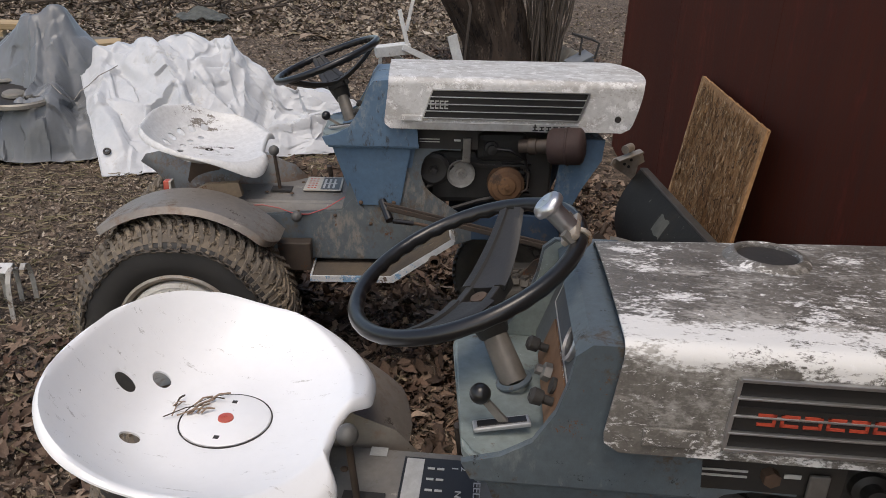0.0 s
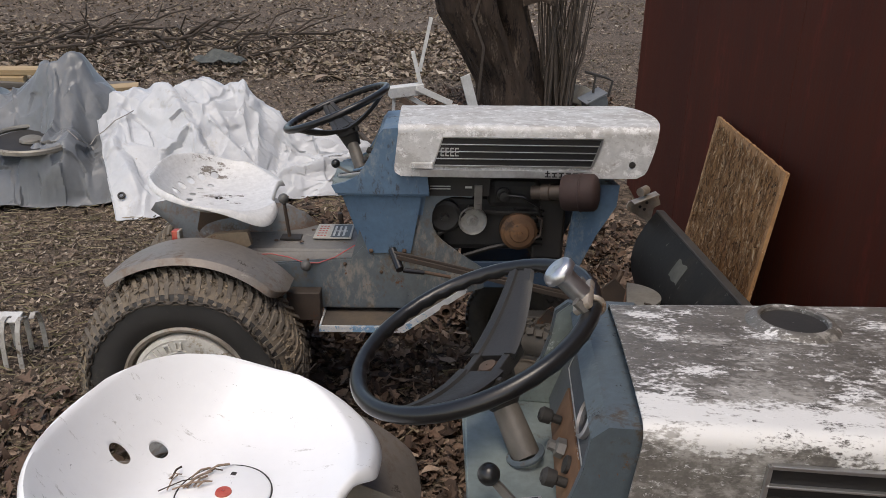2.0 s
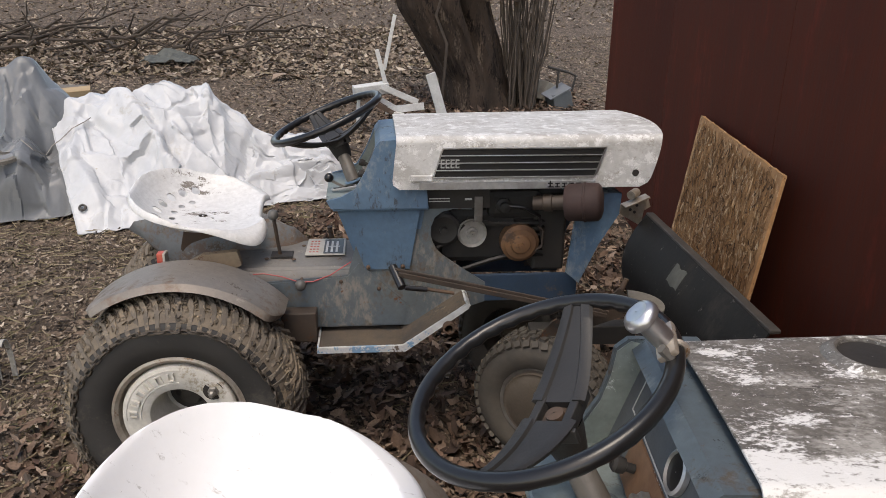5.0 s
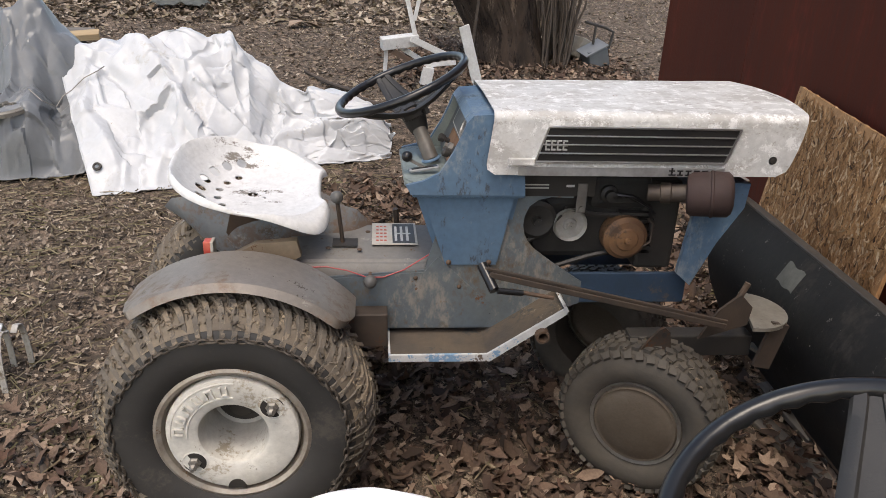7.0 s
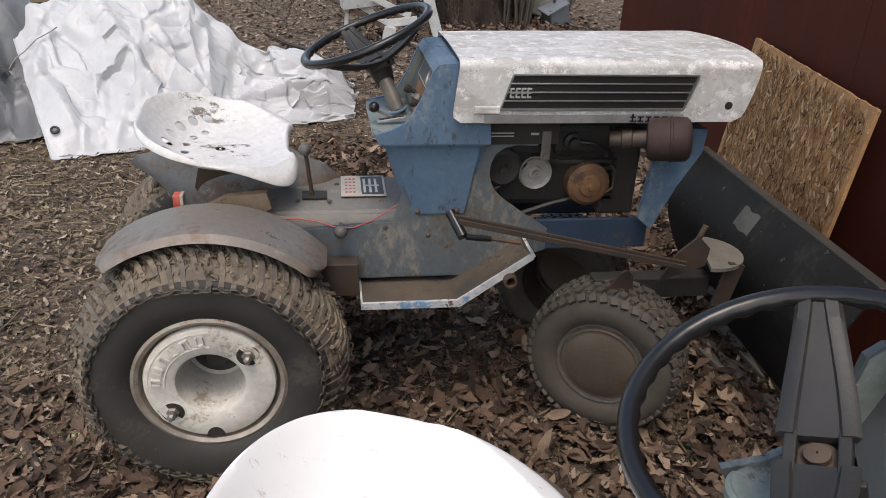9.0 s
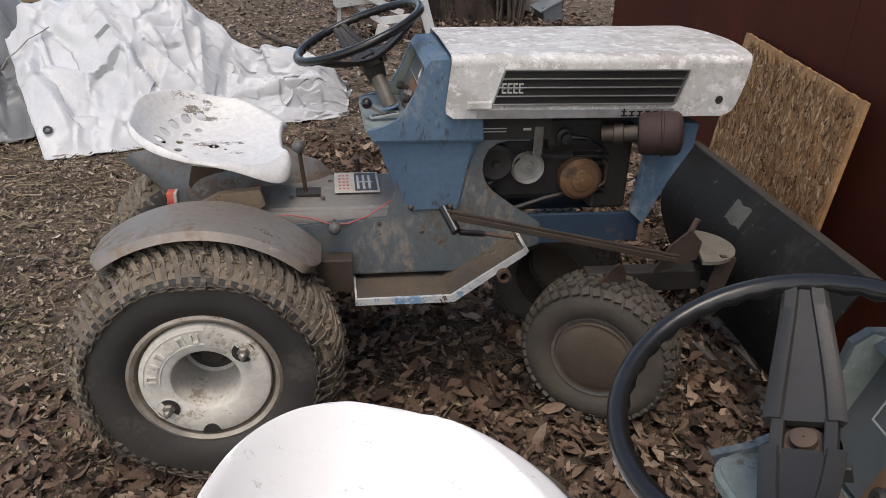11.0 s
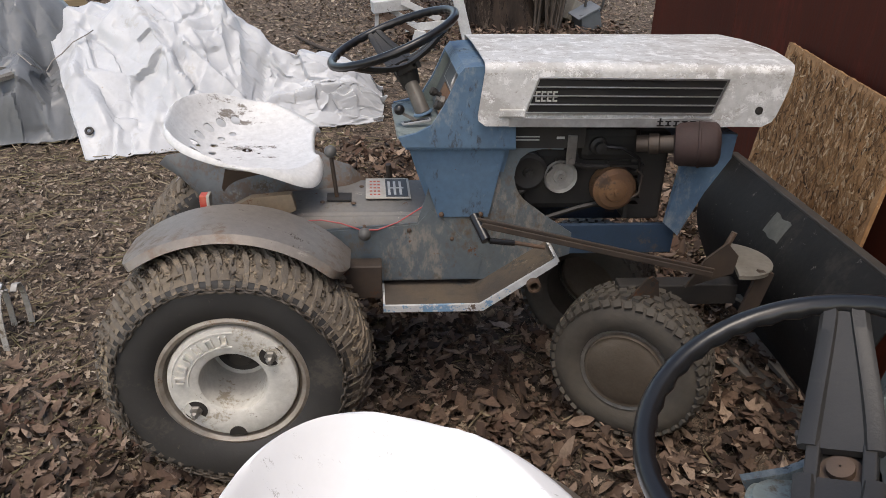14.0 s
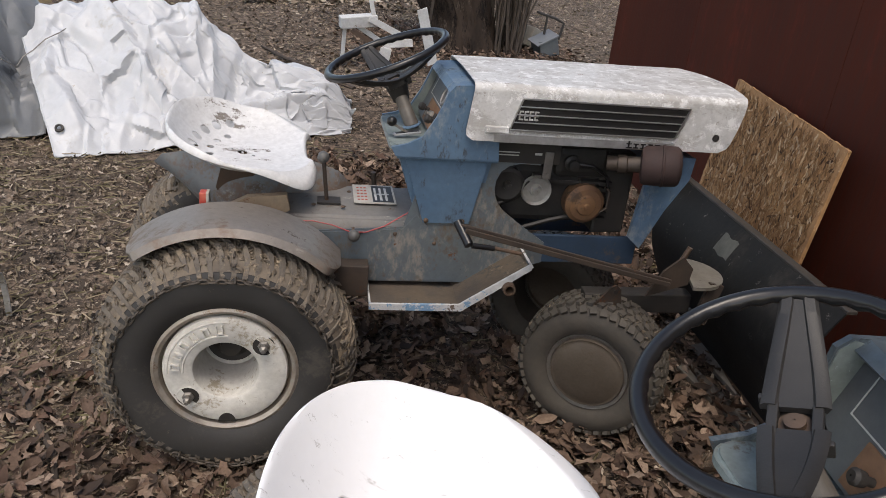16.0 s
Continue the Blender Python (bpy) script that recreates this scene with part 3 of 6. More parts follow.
def front_wheel(parent, x, y, side, turn):
    R, W, rr = 0.215, 0.16, 0.116
    w = new("front_wheel")
    w.parent = parent
    w.matrix_local = pose(x, y, R + 0.004, 0, 0, turn) @ pose(0, 0, 0, 90 if side < 0 else -90)
    h = W / 2
    prof = [(rr, h * 0.75), (rr + 0.02, h * 0.96), (rr + 0.05, h), (R - 0.03, h * 0.95), (R - 0.012, h * 0.78), (R - 0.007, h * 0.45), (R - 0.006, 0)]
    part("tyre", lathe(bmesh.new(), prof + [(r, -k) for r, k in prof[-2::-1]], 64, closed=True), DUSTY, w, smooth=True)
    bm = bmesh.new()
    n = 44
    for i in range(n):
        for k, hh in enumerate((-0.86, -0.5, -0.17, 0.17, 0.5, 0.86)):
            a = 2 * math.pi * (i + 0.5 * (k % 2)) / n
            rad = R - (0.014 if abs(hh) > 0.8 else 0.005 if abs(hh) > 0.4 else 0.003)
            m = Matrix.Rotation(a, 4, "Z") @ Matrix.Translation((rad, 0, hh * h)) @ Matrix.Rotation(radians(-35 * (1 if hh > 0 else -1) if abs(hh) > 0.8 else 0), 4, "Y") @ Matrix.Rotation(radians(14 if k % 2 else -14), 4, "X")
            box(bm, m.translation, (0.010, 0.019, h * 0.27), m.to_3x3().to_4x4())
    part("tread", bm, DUSTY, w, "worn turf tread blocks")
    rng = random.Random(5)

    def on_tread():
        a, hh = rng.uniform(0, 6.283), rng.uniform(-h * 0.7, h * 0.8)
        return ((R - 0.003) * math.cos(a), (R - 0.003) * math.sin(a), hh)
    part("mud", clumps(bmesh.new(), rng, 160, on_tread, 0.003, 0.008), MUD, w)["kind"] = "stuff"
    part("rim", lathe(bmesh.new(), [(rr - 0.004, h * 0.6), (rr + 0.005, h * 0.8), (rr + 0.003, h * 0.88), (rr - 0.006, h * 0.84)], 48), STEEL, w, smooth=True)
    part("hub_cap", lathe(bmesh.new(), [(rr - 0.006, h * 0.8), (rr - 0.010, h * 0.92), (rr - 0.016, h * 0.9), (rr - 0.02, h * 0.92), (rr - 0.05, h * 1.0), (0.001, h * 1.03)], 48), HUBCAP, w, "plain domed hub cap gone brown", smooth=True)
    return w


def fender(parent, s, skirt, drop=0.0, bulge=0.06, lift=0.0):
    out = 0.055
    lo, hi = (38, 128) if s > 0 else (41, 131)
    cx, cz = 0.0, 0.318 + lift
    bm = bmesh.new()

    def f(u, v):
        a = radians(lo + (hi - lo) * u)
        r = 0.362 - (0.006 if v > 0.999 else 0.0)
        x, z = cx + r * math.cos(a), cz + r * math.sin(a)
        if v > 0.9:
            k = (v - 0.9) / 0.1
            x, z = cx + (r - 0.014 * k * k) * math.cos(a), cz + (r - 0.014 * k * k) * math.sin(a)
        taper = 1 - 0.42 * max(0, (0.09 - u) / 0.09) ** 2.2 - 0.40 * max(0, (u - 0.93) / 0.07) ** 2.5
        return (x, s * (0.125 + out + (0.185 if s > 0 else 0.178) * v * taper), z)
    sheet(bm, f, 40, 16, 0.0028)
    part("fender", bm, FENDER, parent, "rounded steel rear fender, rusty and bare", smooth=True)
    arc = [(cx + 0.360 * math.cos(radians(lo + (hi - lo) * i / 24)), cz + 0.360 * math.sin(radians(lo + (hi - lo) * i / 24))) for i in range(25)]
    if s < 0:
        part("fender_skirt", slab(bmesh.new(), arc[2:] + [(-0.27, 0.42), (-0.2, 0.40), (0.16, 0.40)], s * (0.121 + out), s * (0.125 + out)), skirt, parent, "inner fender panel with rust")
        return
    # bulging inner panel under the seat, cut off on a slant behind
    top = [(0.31, 0.60), (0.27, 0.65), (0.19, 0.685), (0.08, 0.698), (-0.05, 0.70), (-0.16, 0.69), (-0.225, 0.67), (-0.255, 0.635)]
    foot = [(0.31, 0.54), (0.25, 0.535), (0.16, 0.53), (0.06, 0.525), (-0.02, 0.525), (-0.08, 0.53), (-0.13, 0.548), (-0.19, 0.595)]

    def panel(u, v):
        f = u * (len(top) - 1)
        k = min(int(f), len(top) - 2)
        g = f - k
        p = [top[k][i] * (1 - g) + top[k + 1][i] * g for i in (0, 1)]
        q = [foot[k][i] * (1 - g) + foot[k + 1][i] * g for i in (0, 1)]
        return (p[0] * (1 - v) + q[0] * v, 0.175 - bulge * math.sin(math.pi * (0.22 + 0.38 * v)) * math.sin(math.pi * min(1.0, 0.15 + 0.8 * u)), (p[1] + drop) * (1 - v) + (q[1] + drop) * v)
    part("fender_skirt", sheet(bmesh.new(), panel, 42, 14, 0.003), skirt, parent, "inner fender panel, blue paint over rust", smooth=True)


def pan_seat(parent, m, mat, A, B, holes, H=0.1, corner=3.0, notch=0.062, back=2.5, fore=0.0, gap=(0.0, 0.62)):
    s = new("pan_seat")
    s.parent = parent
    s.matrix_local = m

    def inside(x, y):
        n = back if x < 0 else corner
        reach = A + (fore if x > 0 else 0)
        if (abs(x) / reach) ** n + (abs(y) / B) ** n > 1:
            return False
        return x < reach - notch * max(0, 1 - (abs(y - gap[0]) / (B * gap[1])) ** 4)
    nu, nq = 240, 56
    rad = []
    for i in range(nu):
        a = 2 * math.pi * i / nu
        lo, hi = 0.0, 0.5
        for _ in range(22):
            mid = (lo + hi) / 2
            if inside(mid * math.cos(a), mid * math.sin(a)):
                lo = mid
            else:
                hi = mid
        rad.append(lo)
    rad = [(rad[i - 2] + 2 * rad[i - 1] + 3 * rad[i] + 2 * rad[(i + 1) % nu] + rad[(i + 2) % nu]) / 9 for i in range(nu)]

    def height(x, y):
        e = min(1.0, math.hypot(x / A, y / B))
        c = x / A / max(e, 0.05)
        front = max(0.0, x / A)
        side = (y / B) ** 2
        rise = max(0.0, e - 0.42) / 0.58
        return H * (0.66 - 0.36 * c) * rise ** 1.9 - 0.05 * front ** 2 * side
    bm = bmesh.new()
    vs = []
    for i in range(nu):
        a = 2 * math.pi * i / nu
        row = []
        for j in range(1, nq + 1):
            q = j / nq
            x, y = rad[i] * q * math.cos(a), rad[i] * q * math.sin(a)
            for hx, hy, hr in holes:
                d = math.hypot(x - hx, y - hy)
                if hr - 0.0028 < d < hr + 0.0028:
                    x, y = hx + (x - hx) / d * hr, hy + (y - hy) / d * hr
            z = height(x, y)
            if q > 0.94:
                k = (q - 0.94) / 0.06
                z -= 0.014 * k * k
            row.append(bm.verts.new((x, y, z)))
        vs.append(row)
    mid = bm.verts.new((0, 0, height(0, 0)))
    cut = lambda v: any(math.hypot(v.co.x - hx, v.co.y - hy) < hr - 0.0006 for hx, hy, hr in holes)
    fs = []
    for i in range(nu):
        p, q = vs[i], vs[(i + 1) % nu]
        fs.append(bm.faces.new((mid, p[0], q[0])))
        for j in range(nq - 1):
            quad = (p[j], p[j + 1], q[j + 1], q[j])
            if not any(cut(v) for v in quad):
                fs.append(bm.faces.new(quad))
    loose = [v for v in bm.verts if not v.link_faces]
    bmesh.ops.delete(bm, geom=loose, context="VERTS")
    under = {v: bm.verts.new(v.co - Vector((0, 0, 0.0035))) for v in list(bm.verts)}
    rimmed = [e for e in bm.edges if e.is_boundary]
    for f in fs:
        bm.faces.new([under[v] for v in reversed(f.verts)])
    for e in rimmed:
        p, q = e.verts
        bm.faces.new((p, q, under[q], under[p]))
    part("pan", bm, mat, s, smooth=True)
    part("spring_bracket", slab(bmesh.new(), [(-0.05, -0.010), (0.07, -0.008), (0.07, -0.02), (0.0, -0.09), (-0.06, -0.12), (-0.07, -0.10)], -0.025, 0.025), RUSTY, s)
    return s


def steering_wheel(parent, m, r, spinner=None, turn=0, arms=(0, 180), dish=0.056):
    w = new("steering_wheel")
    w.parent = parent
    w.matrix_local = m
    N = 144
    bm = bmesh.new()
    # the underside of the rim is scalloped for the fingers
    prof = 14
    rings = []
    for i in range(N):
        a = 2 * math.pi * i / N
        ring = []
        for k in range(prof):
            t = 2 * math.pi * k / prof
            grip = 0.0016 * max(0.0, -math.cos(t) * 0.6 - math.sin(t) * 0.8) * math.cos(36 * a)
            q = 0.0108 + grip
            ring.append(bm.verts.new(((r + q * math.cos(t)) * math.cos(a), (r + q * math.cos(t)) * math.sin(a), q * math.sin(t))))
        rings.append(ring)
    for i in range(N):
        for k in range(prof):
            bm.faces.new((rings[i][k], rings[(i + 1) % N][k], rings[(i + 1) % N][(k + 1) % prof], rings[i][(k + 1) % prof]))
    part("rim", bm, BLACK, w, "black plastic rim with finger grips beneath", smooth=True)
    for arm in arms:
        q = Matrix.Rotation(radians(turn + arm), 4, "Z")

        def deck(u, v):
            y = 0.018 + u * (r - 0.022)
            k = 1 - (y / r) ** 1.8
            e = 2 * v - 1
            edge = max(0.0, abs(e) - 0.70) / 0.30
            return q @ Vector((e * (0.0135 + 0.019 * k ** 1.3), y, -dish * k - 0.006 + 0.005 * min(1, edge * 3) - 0.006 * max(0, edge - 0.6)))
        part("spoke", sheet(bmesh.new(), deck, 24, 20, 0.010), BLACKSATIN, w, "dished spoke with a sunken centre strip", smooth=True)
    q = Matrix.Rotation(radians(turn), 4, "Z")
    bm = bmesh.new()
    for c, sz in (((0.026, 0, -dish - 0.004), (0.012, 0.076, 0.022)), ((-0.026, 0, -dish - 0.004), (0.012, 0.076, 0.022)), ((0, 0.036, -dish - 0.004), (0.05, 0.008, 0.020)), ((0, -0.036, -dish - 0.004), (0.05, 0.008, 0.020)), ((0, 0, -dish - 0.013), (0.05, 0.07, 0.006))):
        box(bm, c, sz, q, 0.002)
    part("hub_cover", bm, BLACKSATIN, w, "square sunken hub")
    part("hub_nut", lathe(bmesh.new(), [(0.019, -dish - 0.010), (0.019, -dish - 0.005), (0.012, -dish - 0.005), (0.012, -dish + 0.002), (0.001, -dish + 0.003)], 24), RUSTY, w, "rusty steering nut", smooth=True)
    part("hub_boss", lathe(bmesh.new(), [(0.032, -dish - 0.012), (0.028, -dish - 0.035), (0.023, -dish - 0.06)], 28), BLACKSATIN, w, smooth=True)
    if spinner is not None:
        a = radians(spinner)
        k = new("spinner_knob")
        k.parent = w
        k.matrix_local = Matrix.Rotation(a, 4, "Z") @ Matrix.Translation((r, 0, 0)) @ Matrix.Rotation(radians(4), 4, "X") @ Matrix.Rotation(radians(-22), 4, "Y") @ Matrix.Scale(0.86, 4)
        part("knob", lathe(bmesh.new(), [(0.001, 0.083), (0.010, 0.0815), (0.016, 0.083), (0.022, 0.080), (0.025, 0.074), (0.0245, 0.068), (0.018, 0.064), (0.0155, 0.06), (0.0155, 0.025), (0.001, 0.025)], 36), SILVER, k, "polished aluminium spinner knob", smooth=True)
        bm = box(bmesh.new(), (0, 0, 0.020), (0.03, 0.062, 0.012), None, 0.004)
        tube(bm, [(0.015 * math.cos(t), 0.0, 0.015 * math.sin(t) + 0.001) for t in [6.2832 * i / 14 for i in range(14)]], 0.0045, 8, True)
        part("clamp", bm, STEELTAN, k, "steel clamp with two bolts", smooth=True)
        for s in (-1, 1):
            part("clamp_bolt", rod(bmesh.new(), (0, s * 0.027, 0.012), (0, s * 0.027, 0.034), 0.007, seg=6), STEEL, k)
    return w


def hood_parts(parent, mat, worn):
    x0, x1, z0, z1, a, b0, b1 = (0.56, 1.285, 0.880, 1.02, -0.18, 0.14, 0.225) if worn else (0.583, 1.315, 0.874, 1.02, -0.19, 0.2, 0.265)
    r = 0.02

    steps = [("near", k / 10) for k in range(10)] + [("turn", k / 8) for k in range(8)] + [("top", k / 24) for k in range(25)] + [("back", k / 8) for k in range(1, 9)] + [("far", k / 10) for k in range(1, 11)]

    def section(u, v):
        """v runs from the near lower edge over the top to the far lower edge."""
        b = b0 + (b1 - b0) * u
        kind, k = steps[round(v * (len(steps) - 1))]
        low = 0.0
        if kind == "near":
            y, z, low = a, z0 + (z1 - r - z0) * k, 1 - k
        elif kind == "turn":
            y, z = a + r - r * math.cos(k * math.pi / 2), z1 - r + r * math.sin(k * math.pi / 2)
        elif kind == "top":
            y, z = a + r + (b - a - 2 * r) * k, z1 + 0.004 * math.sin(math.pi * k)
        elif kind == "back":
            y, z = b - r + r * math.sin(k * math.pi / 2), z1 - r + r * math.cos(k * math.pi / 2)
        else:
            y, z, low = b, z1 - r - (z1 - r - z0) * k, k
        mid, half = (a + b) / 2, (b - a) / 2
        bite = 0.022 * max(0.0, (low - 0.84) / 0.16) ** 2
        front = x1 + 0.04 * max(0.0, 1 - ((y - mid) / half) ** 2) - 0.03 * low ** 1.5 - bite
        rear = x0 - 0.014 * low + bite
        z += 0.0016 * noise.noise(Vector((u * 7, y * 9, 1.0)))
        return (rear + (front - rear) * u, y, z)
    bm = bmesh.new()
    sheet(bm, section, 40, len(steps) - 1, 0.0025)
    hood = part("hood", bm, mat, parent, "paint-worn white metal hood" if worn else "weathered white metal hood", smooth=True)
    bm = bmesh.new()
    sheet(bm, lambda u, v: (lambda p, q: (p[0] * (1 - v) + q[0] * v - 0.012, p[1] * (1 - v) + q[1] * v, p[2] * (1 - v) + q[2] * v))(section(1, 0.5 * u + 0.002), section(1, 1 - 0.5 * u - 0.002)), 24, 12)
    part("hood_front", bm, GRILLE, parent)
    y = a - 0.0012
    skew = 0.004 if worn else 0.026
    gx0, gx1, gz0, gz1 = (0.684, 1.137, 0.899, 0.988) if worn else (0.708, 1.157, 0.907, 0.988)
    part("grille_panel", slab(bmesh.new(), [(gx0 - skew, gz0), (gx1 - skew, gz0), (gx1, gz1), (gx0, gz1)], y - 0.001, y + 0.001), GRILLE, hood, "black slotted grille panel in the hood side")
    n = 5
    for i in range(n):
        z = gz0 + (gz1 - gz0) * i / (n - 1)
        k = (z - gz0) / (gz1 - gz0)
        part("grille_bar", box(bmesh.new(), ((gx0 + gx1) / 2 - skew * (1 - k), y - 0.003, z), (gx1 - gx0, 0.006, 0.0028 if 0 < i < n - 1 else 0.0045), None, 0.0008), CHROME, hood)
    for gx in (gx0, gx1):
        part("grille_edge", slab(bmesh.new(), [(gx - skew - 0.002, gz0), (gx - skew + 0.002, gz0), (gx + 0.002, gz1), (gx - 0.002, gz1)], y - 0.005, y), CHROME, hood)
    side = pose(0, y - 0.0005, 0, 90)
    if worn:
        bars(hood, "name_plate", [(0.685, 0.927, 0.40, 0.027)], side, GRILLE, 0.003)
        rects = [(0.709 + 0.0245 * i, 0.933, 0.0195, 0.0035) for i in range(12)] + [(0.709 + 0.0245 * i, 0.9445, 0.0195, 0.0035) for i in range(12)]
        rects += [(0.709 + 0.0245 * i + (0.0 if i % 2 else 0.016), 0.933, 0.0035, 0.0150) for i in range(12)]
        bars(hood, "name_mark", rects, side, REDMARK, 0.0045, "row of orange-red block marks")
        part("latch", box(bmesh.new(), (0.625, a - 0.002, 0.906), (0.068, 0.004, 0.024), None, 0.0015), mat, hood)
        # filler hole with a raised collar
        part("filler_collar", lathe(bmesh.new(), [(0.060, -0.002), (0.055, 0.004), (0.049, 0.009), (0.044, 0.010), (0.041, 0.008), (0.040, 0.0)], 36, Matrix.Translation((0.79, 0.085, z1 + 0.002))), mat, hood, smooth=True)
        part("filler_hole", lathe(bmesh.new(), [(0.0405, 0.0034), (0.030, 0.0036), (0.001, 0.0037)], 30, Matrix.Translation((0.79, 0.085, z1 + 0.002))), DARK, hood)
    else:
        rects = []
        for i in range(4):
            rects += [(0.702 + 0.0135 * i, 0.934, 0.0105, 0.0035), (0.702 + 0.0135 * i, 0.944, 0.0105, 0.0035), (0.702 + 0.0135 * i, 0.954, 0.0105, 0.0035), (0.702 + 0.0135 * i, 0.934, 0.003, 0.022)]
        bars(hood, "name_mark", rects + [(0.73, 0.926, 0.025, 0.0025)], side, PALEMARK, 0.004)
        part("latch", box(bmesh.new(), (0.65, a - 0.004, 0.906), (0.062, 0.008, 0.019), None, 0.0035), mat, hood)
        part("trim_strip", box(bmesh.new(), (0.89, a - 0.0015, 0.884), (0.49, 0.003, 0.022), None, 0.001), CHROMEDULL, hood)
        bars(hood, "name_badge", [(1.0 + 0.020 * i, 0.877, 0.014 if i else 0.017, 0.003) for i in range(5)] + [(1.0 + 0.020 * i, 0.887, 0.014, 0.003) for i in range(5)] + [(1.0 + 0.020 * i + 0.005, 0.877, 0.004, 0.0125 if i else 0.019) for i in range(5)], pose(0, a - 0.003, 0, 90), BLACK, 0.002, "small black badge marks")
        part("side_hole", rod(bmesh.new(), (1.248, a - 0.0018, 0.915), (1.248, a + 0.004, 0.915), 0.0095, seg=24), DARK, hood)
    return hood


def console(parent, paint, near):
    c = new("console")
    c.parent = parent
    c.matrix_local = Matrix()
    ya, yb = -0.166, 0.165 if near else 0.172
    bm = bmesh.new()
    # the two cheeks rise from the tray's rim to the cowl; the tray's front corners are rounded
    edge = [(0.436, 0.851), (0.472, 0.874), (0.495, 0.915), (0.506, 0.955), (0.511, 0.992), (0.528, 1.007)] if near else [(0.430, 0.848), (0.468, 0.868), (0.496, 0.915), (0.512, 0.95), (0.526, 0.985), (0.540, 1.003)]
    side = [(0.402, 0.815), (0.390, 0.838)] + edge + [(0.60, 1.008), (0.66, 0.95), (0.672, 0.815)]
    lean = 0.022 if near else 0.0
    for s, t, k in ((ya, ya + 0.010, 0.0), (yb - 0.010, yb, lean)):
        slab(bm, [(x - (k if x < 0.55 else 0), z) for x, z in side], s, t)
    rim = []
    x0, rc = 0.380, 0.040
    for cy, a0, out in ((ya + 0.004 + rc, 270, -0.008), (yb - 0.004 - rc, 180, lean - 0.004)):
        rim += [(x0 - out + rc + rc * math.cos(radians(a0 - 15 * k)), cy + rc * math.sin(radians(a0 - 15 * k))) for k in range(7)]
    rim = [(0.545, ya + 0.010)] + rim + [(0.545, yb - 0.010)]
    tr = slab(bmesh.new(), rim, 0.826, 0.842, "z")
    bmesh.ops.bevel(tr, geom=[e for e in tr.edges if min(e.verts[0].co.z, e.verts[1].co.z) > 0.84 and max(e.verts[0].co.x, e.verts[1].co.x) < 0.5], offset=0.006, segments=3, affect="EDGES")
    part("tray", tr, TRAY, c, "pale faded blue tray")
    part("inner_panel", slab(bmesh.new(), [(0.436, 0.843)] + [(x + 0.003 - lean, z - 0.003) for x, z in edge[1:]] + [(0.56, 0.992), (0.56, 0.843)], yb - 0.012, yb - 0.010), TRAY, c)
    slab(bm, edge[-2:] + [(0.60, 1.008), (0.60, 0.995), (edge[-1][0] + 0.012, edge[-1][1] - 0.011), (edge[-2][0] + 0.012, edge[-2][1] - 0.011)], ya + 0.010, yb - 0.010)
    part("upper_shell", bm, paint, c, "painted sheet-metal dash housing")
    dash = pose(0.516 if near else 0.528, 0, 0.922, 0, 18 if near else 24, 0) @ pose(0, 0, 0, 90, 0, -90)
    part("dash_panel", box(bmesh.new(), (0, 0, 0), (yb - ya - 0.022, 0.15, 0.006)), DASH, c, "grey instrument panel").matrix_local = dash @ Matrix.Translation((-(ya + yb) / 2, 0.0, 0))
    part("switch_plate", box(bmesh.new(), (0, 0, 0), (0.2, 0.062, 0.004)), RUSTPLATE, c, "rusted switch plate").matrix_local = dash @ Matrix.Translation((0.03, -0.038, 0.004))
    f = dash @ Matrix.Translation((0, 0, 0.0035))
    bars(c, "panel_line", [(-0.12, 0.064, 0.25, 0.0022), (-0.12, -0.003, 0.25, 0.0022), (-0.12, -0.003, 0.0022, 0.068), (0.128, -0.003, 0.0022, 0.068)], f, PALEMARK, 0.0008)
    part("gauge", lathe(bmesh.new(), [(0.026, 0), (0.026, 0.006), (0.022, 0.008), (0.021, 0.003), (0.001, 0.003)], 32), CHROMEDULL, c, "round gauge with a bright ring", smooth=True).matrix_local = f @ Matrix.Translation((0.06, 0.03, 0))
    part("gauge_face", lathe(bmesh.new(), [(0.021, 0.0045), (0.001, 0.0046)], 28), BLACK, c).matrix_local = f @ Matrix.Translation((0.06, 0.03, 0))
    for x, z in ((0.10, -0.038), (-0.03, -0.036)):
        part("switch_knob", lathe(bmesh.new(), [(0.006, 0), (0.006, 0.012), (0.010, 0.014), (0.011, 0.026), (0.007, 0.03), (0.001, 0.03)], 20), DARK, c, smooth=True).matrix_local = f @ Matrix.Translation((x, z, 0.004))
    part("ignition_lock", lathe(bmesh.new(), [(0.013, 0), (0.012, 0.01), (0.007, 0.012), (0.007, 0.02), (0.001, 0.02)], 6), STEEL, c).matrix_local = f @ Matrix.Translation((0.035, -0.036, 0.004))
    part("lighter_socket", rod(bmesh.new(), (0, 0, 0), (0, 0, 0.0045), 0.011, seg=24), DARK, c).matrix_local = f @ Matrix.Translation((0.075, -0.03, 0.003))
    if near:
        words(c, "LIGHTER", f @ Matrix.Translation((0.06, -0.013, 0.0008)), 0.009, PALEMARK)
        words(c, "IGNITION", f @ Matrix.Translation((0.005, -0.013, 0.0008)), 0.009, PALEMARK)
    # tapered side box under a rolled flange
    bm = bmesh.new()
    lo, hi = [], []
    for x, y in ((0.478, -0.134), (0.634, -0.134), (0.634, 0.09), (0.478, 0.09)):
        lo.append(bm.verts.new((x, y, 0.622)))
    for x, y in ((0.415, -0.148), (0.664, -0.148), (0.664, 0.125), (0.415, 0.125)):
        hi.append(bm.verts.new((x, y, 0.806)))
    bm.faces.new(lo)
    bm.faces.new(hi)
    for i in range(4):
        bm.faces.new((lo[i], lo[(i + 1) % 4], hi[(i + 1) % 4], hi[i]))
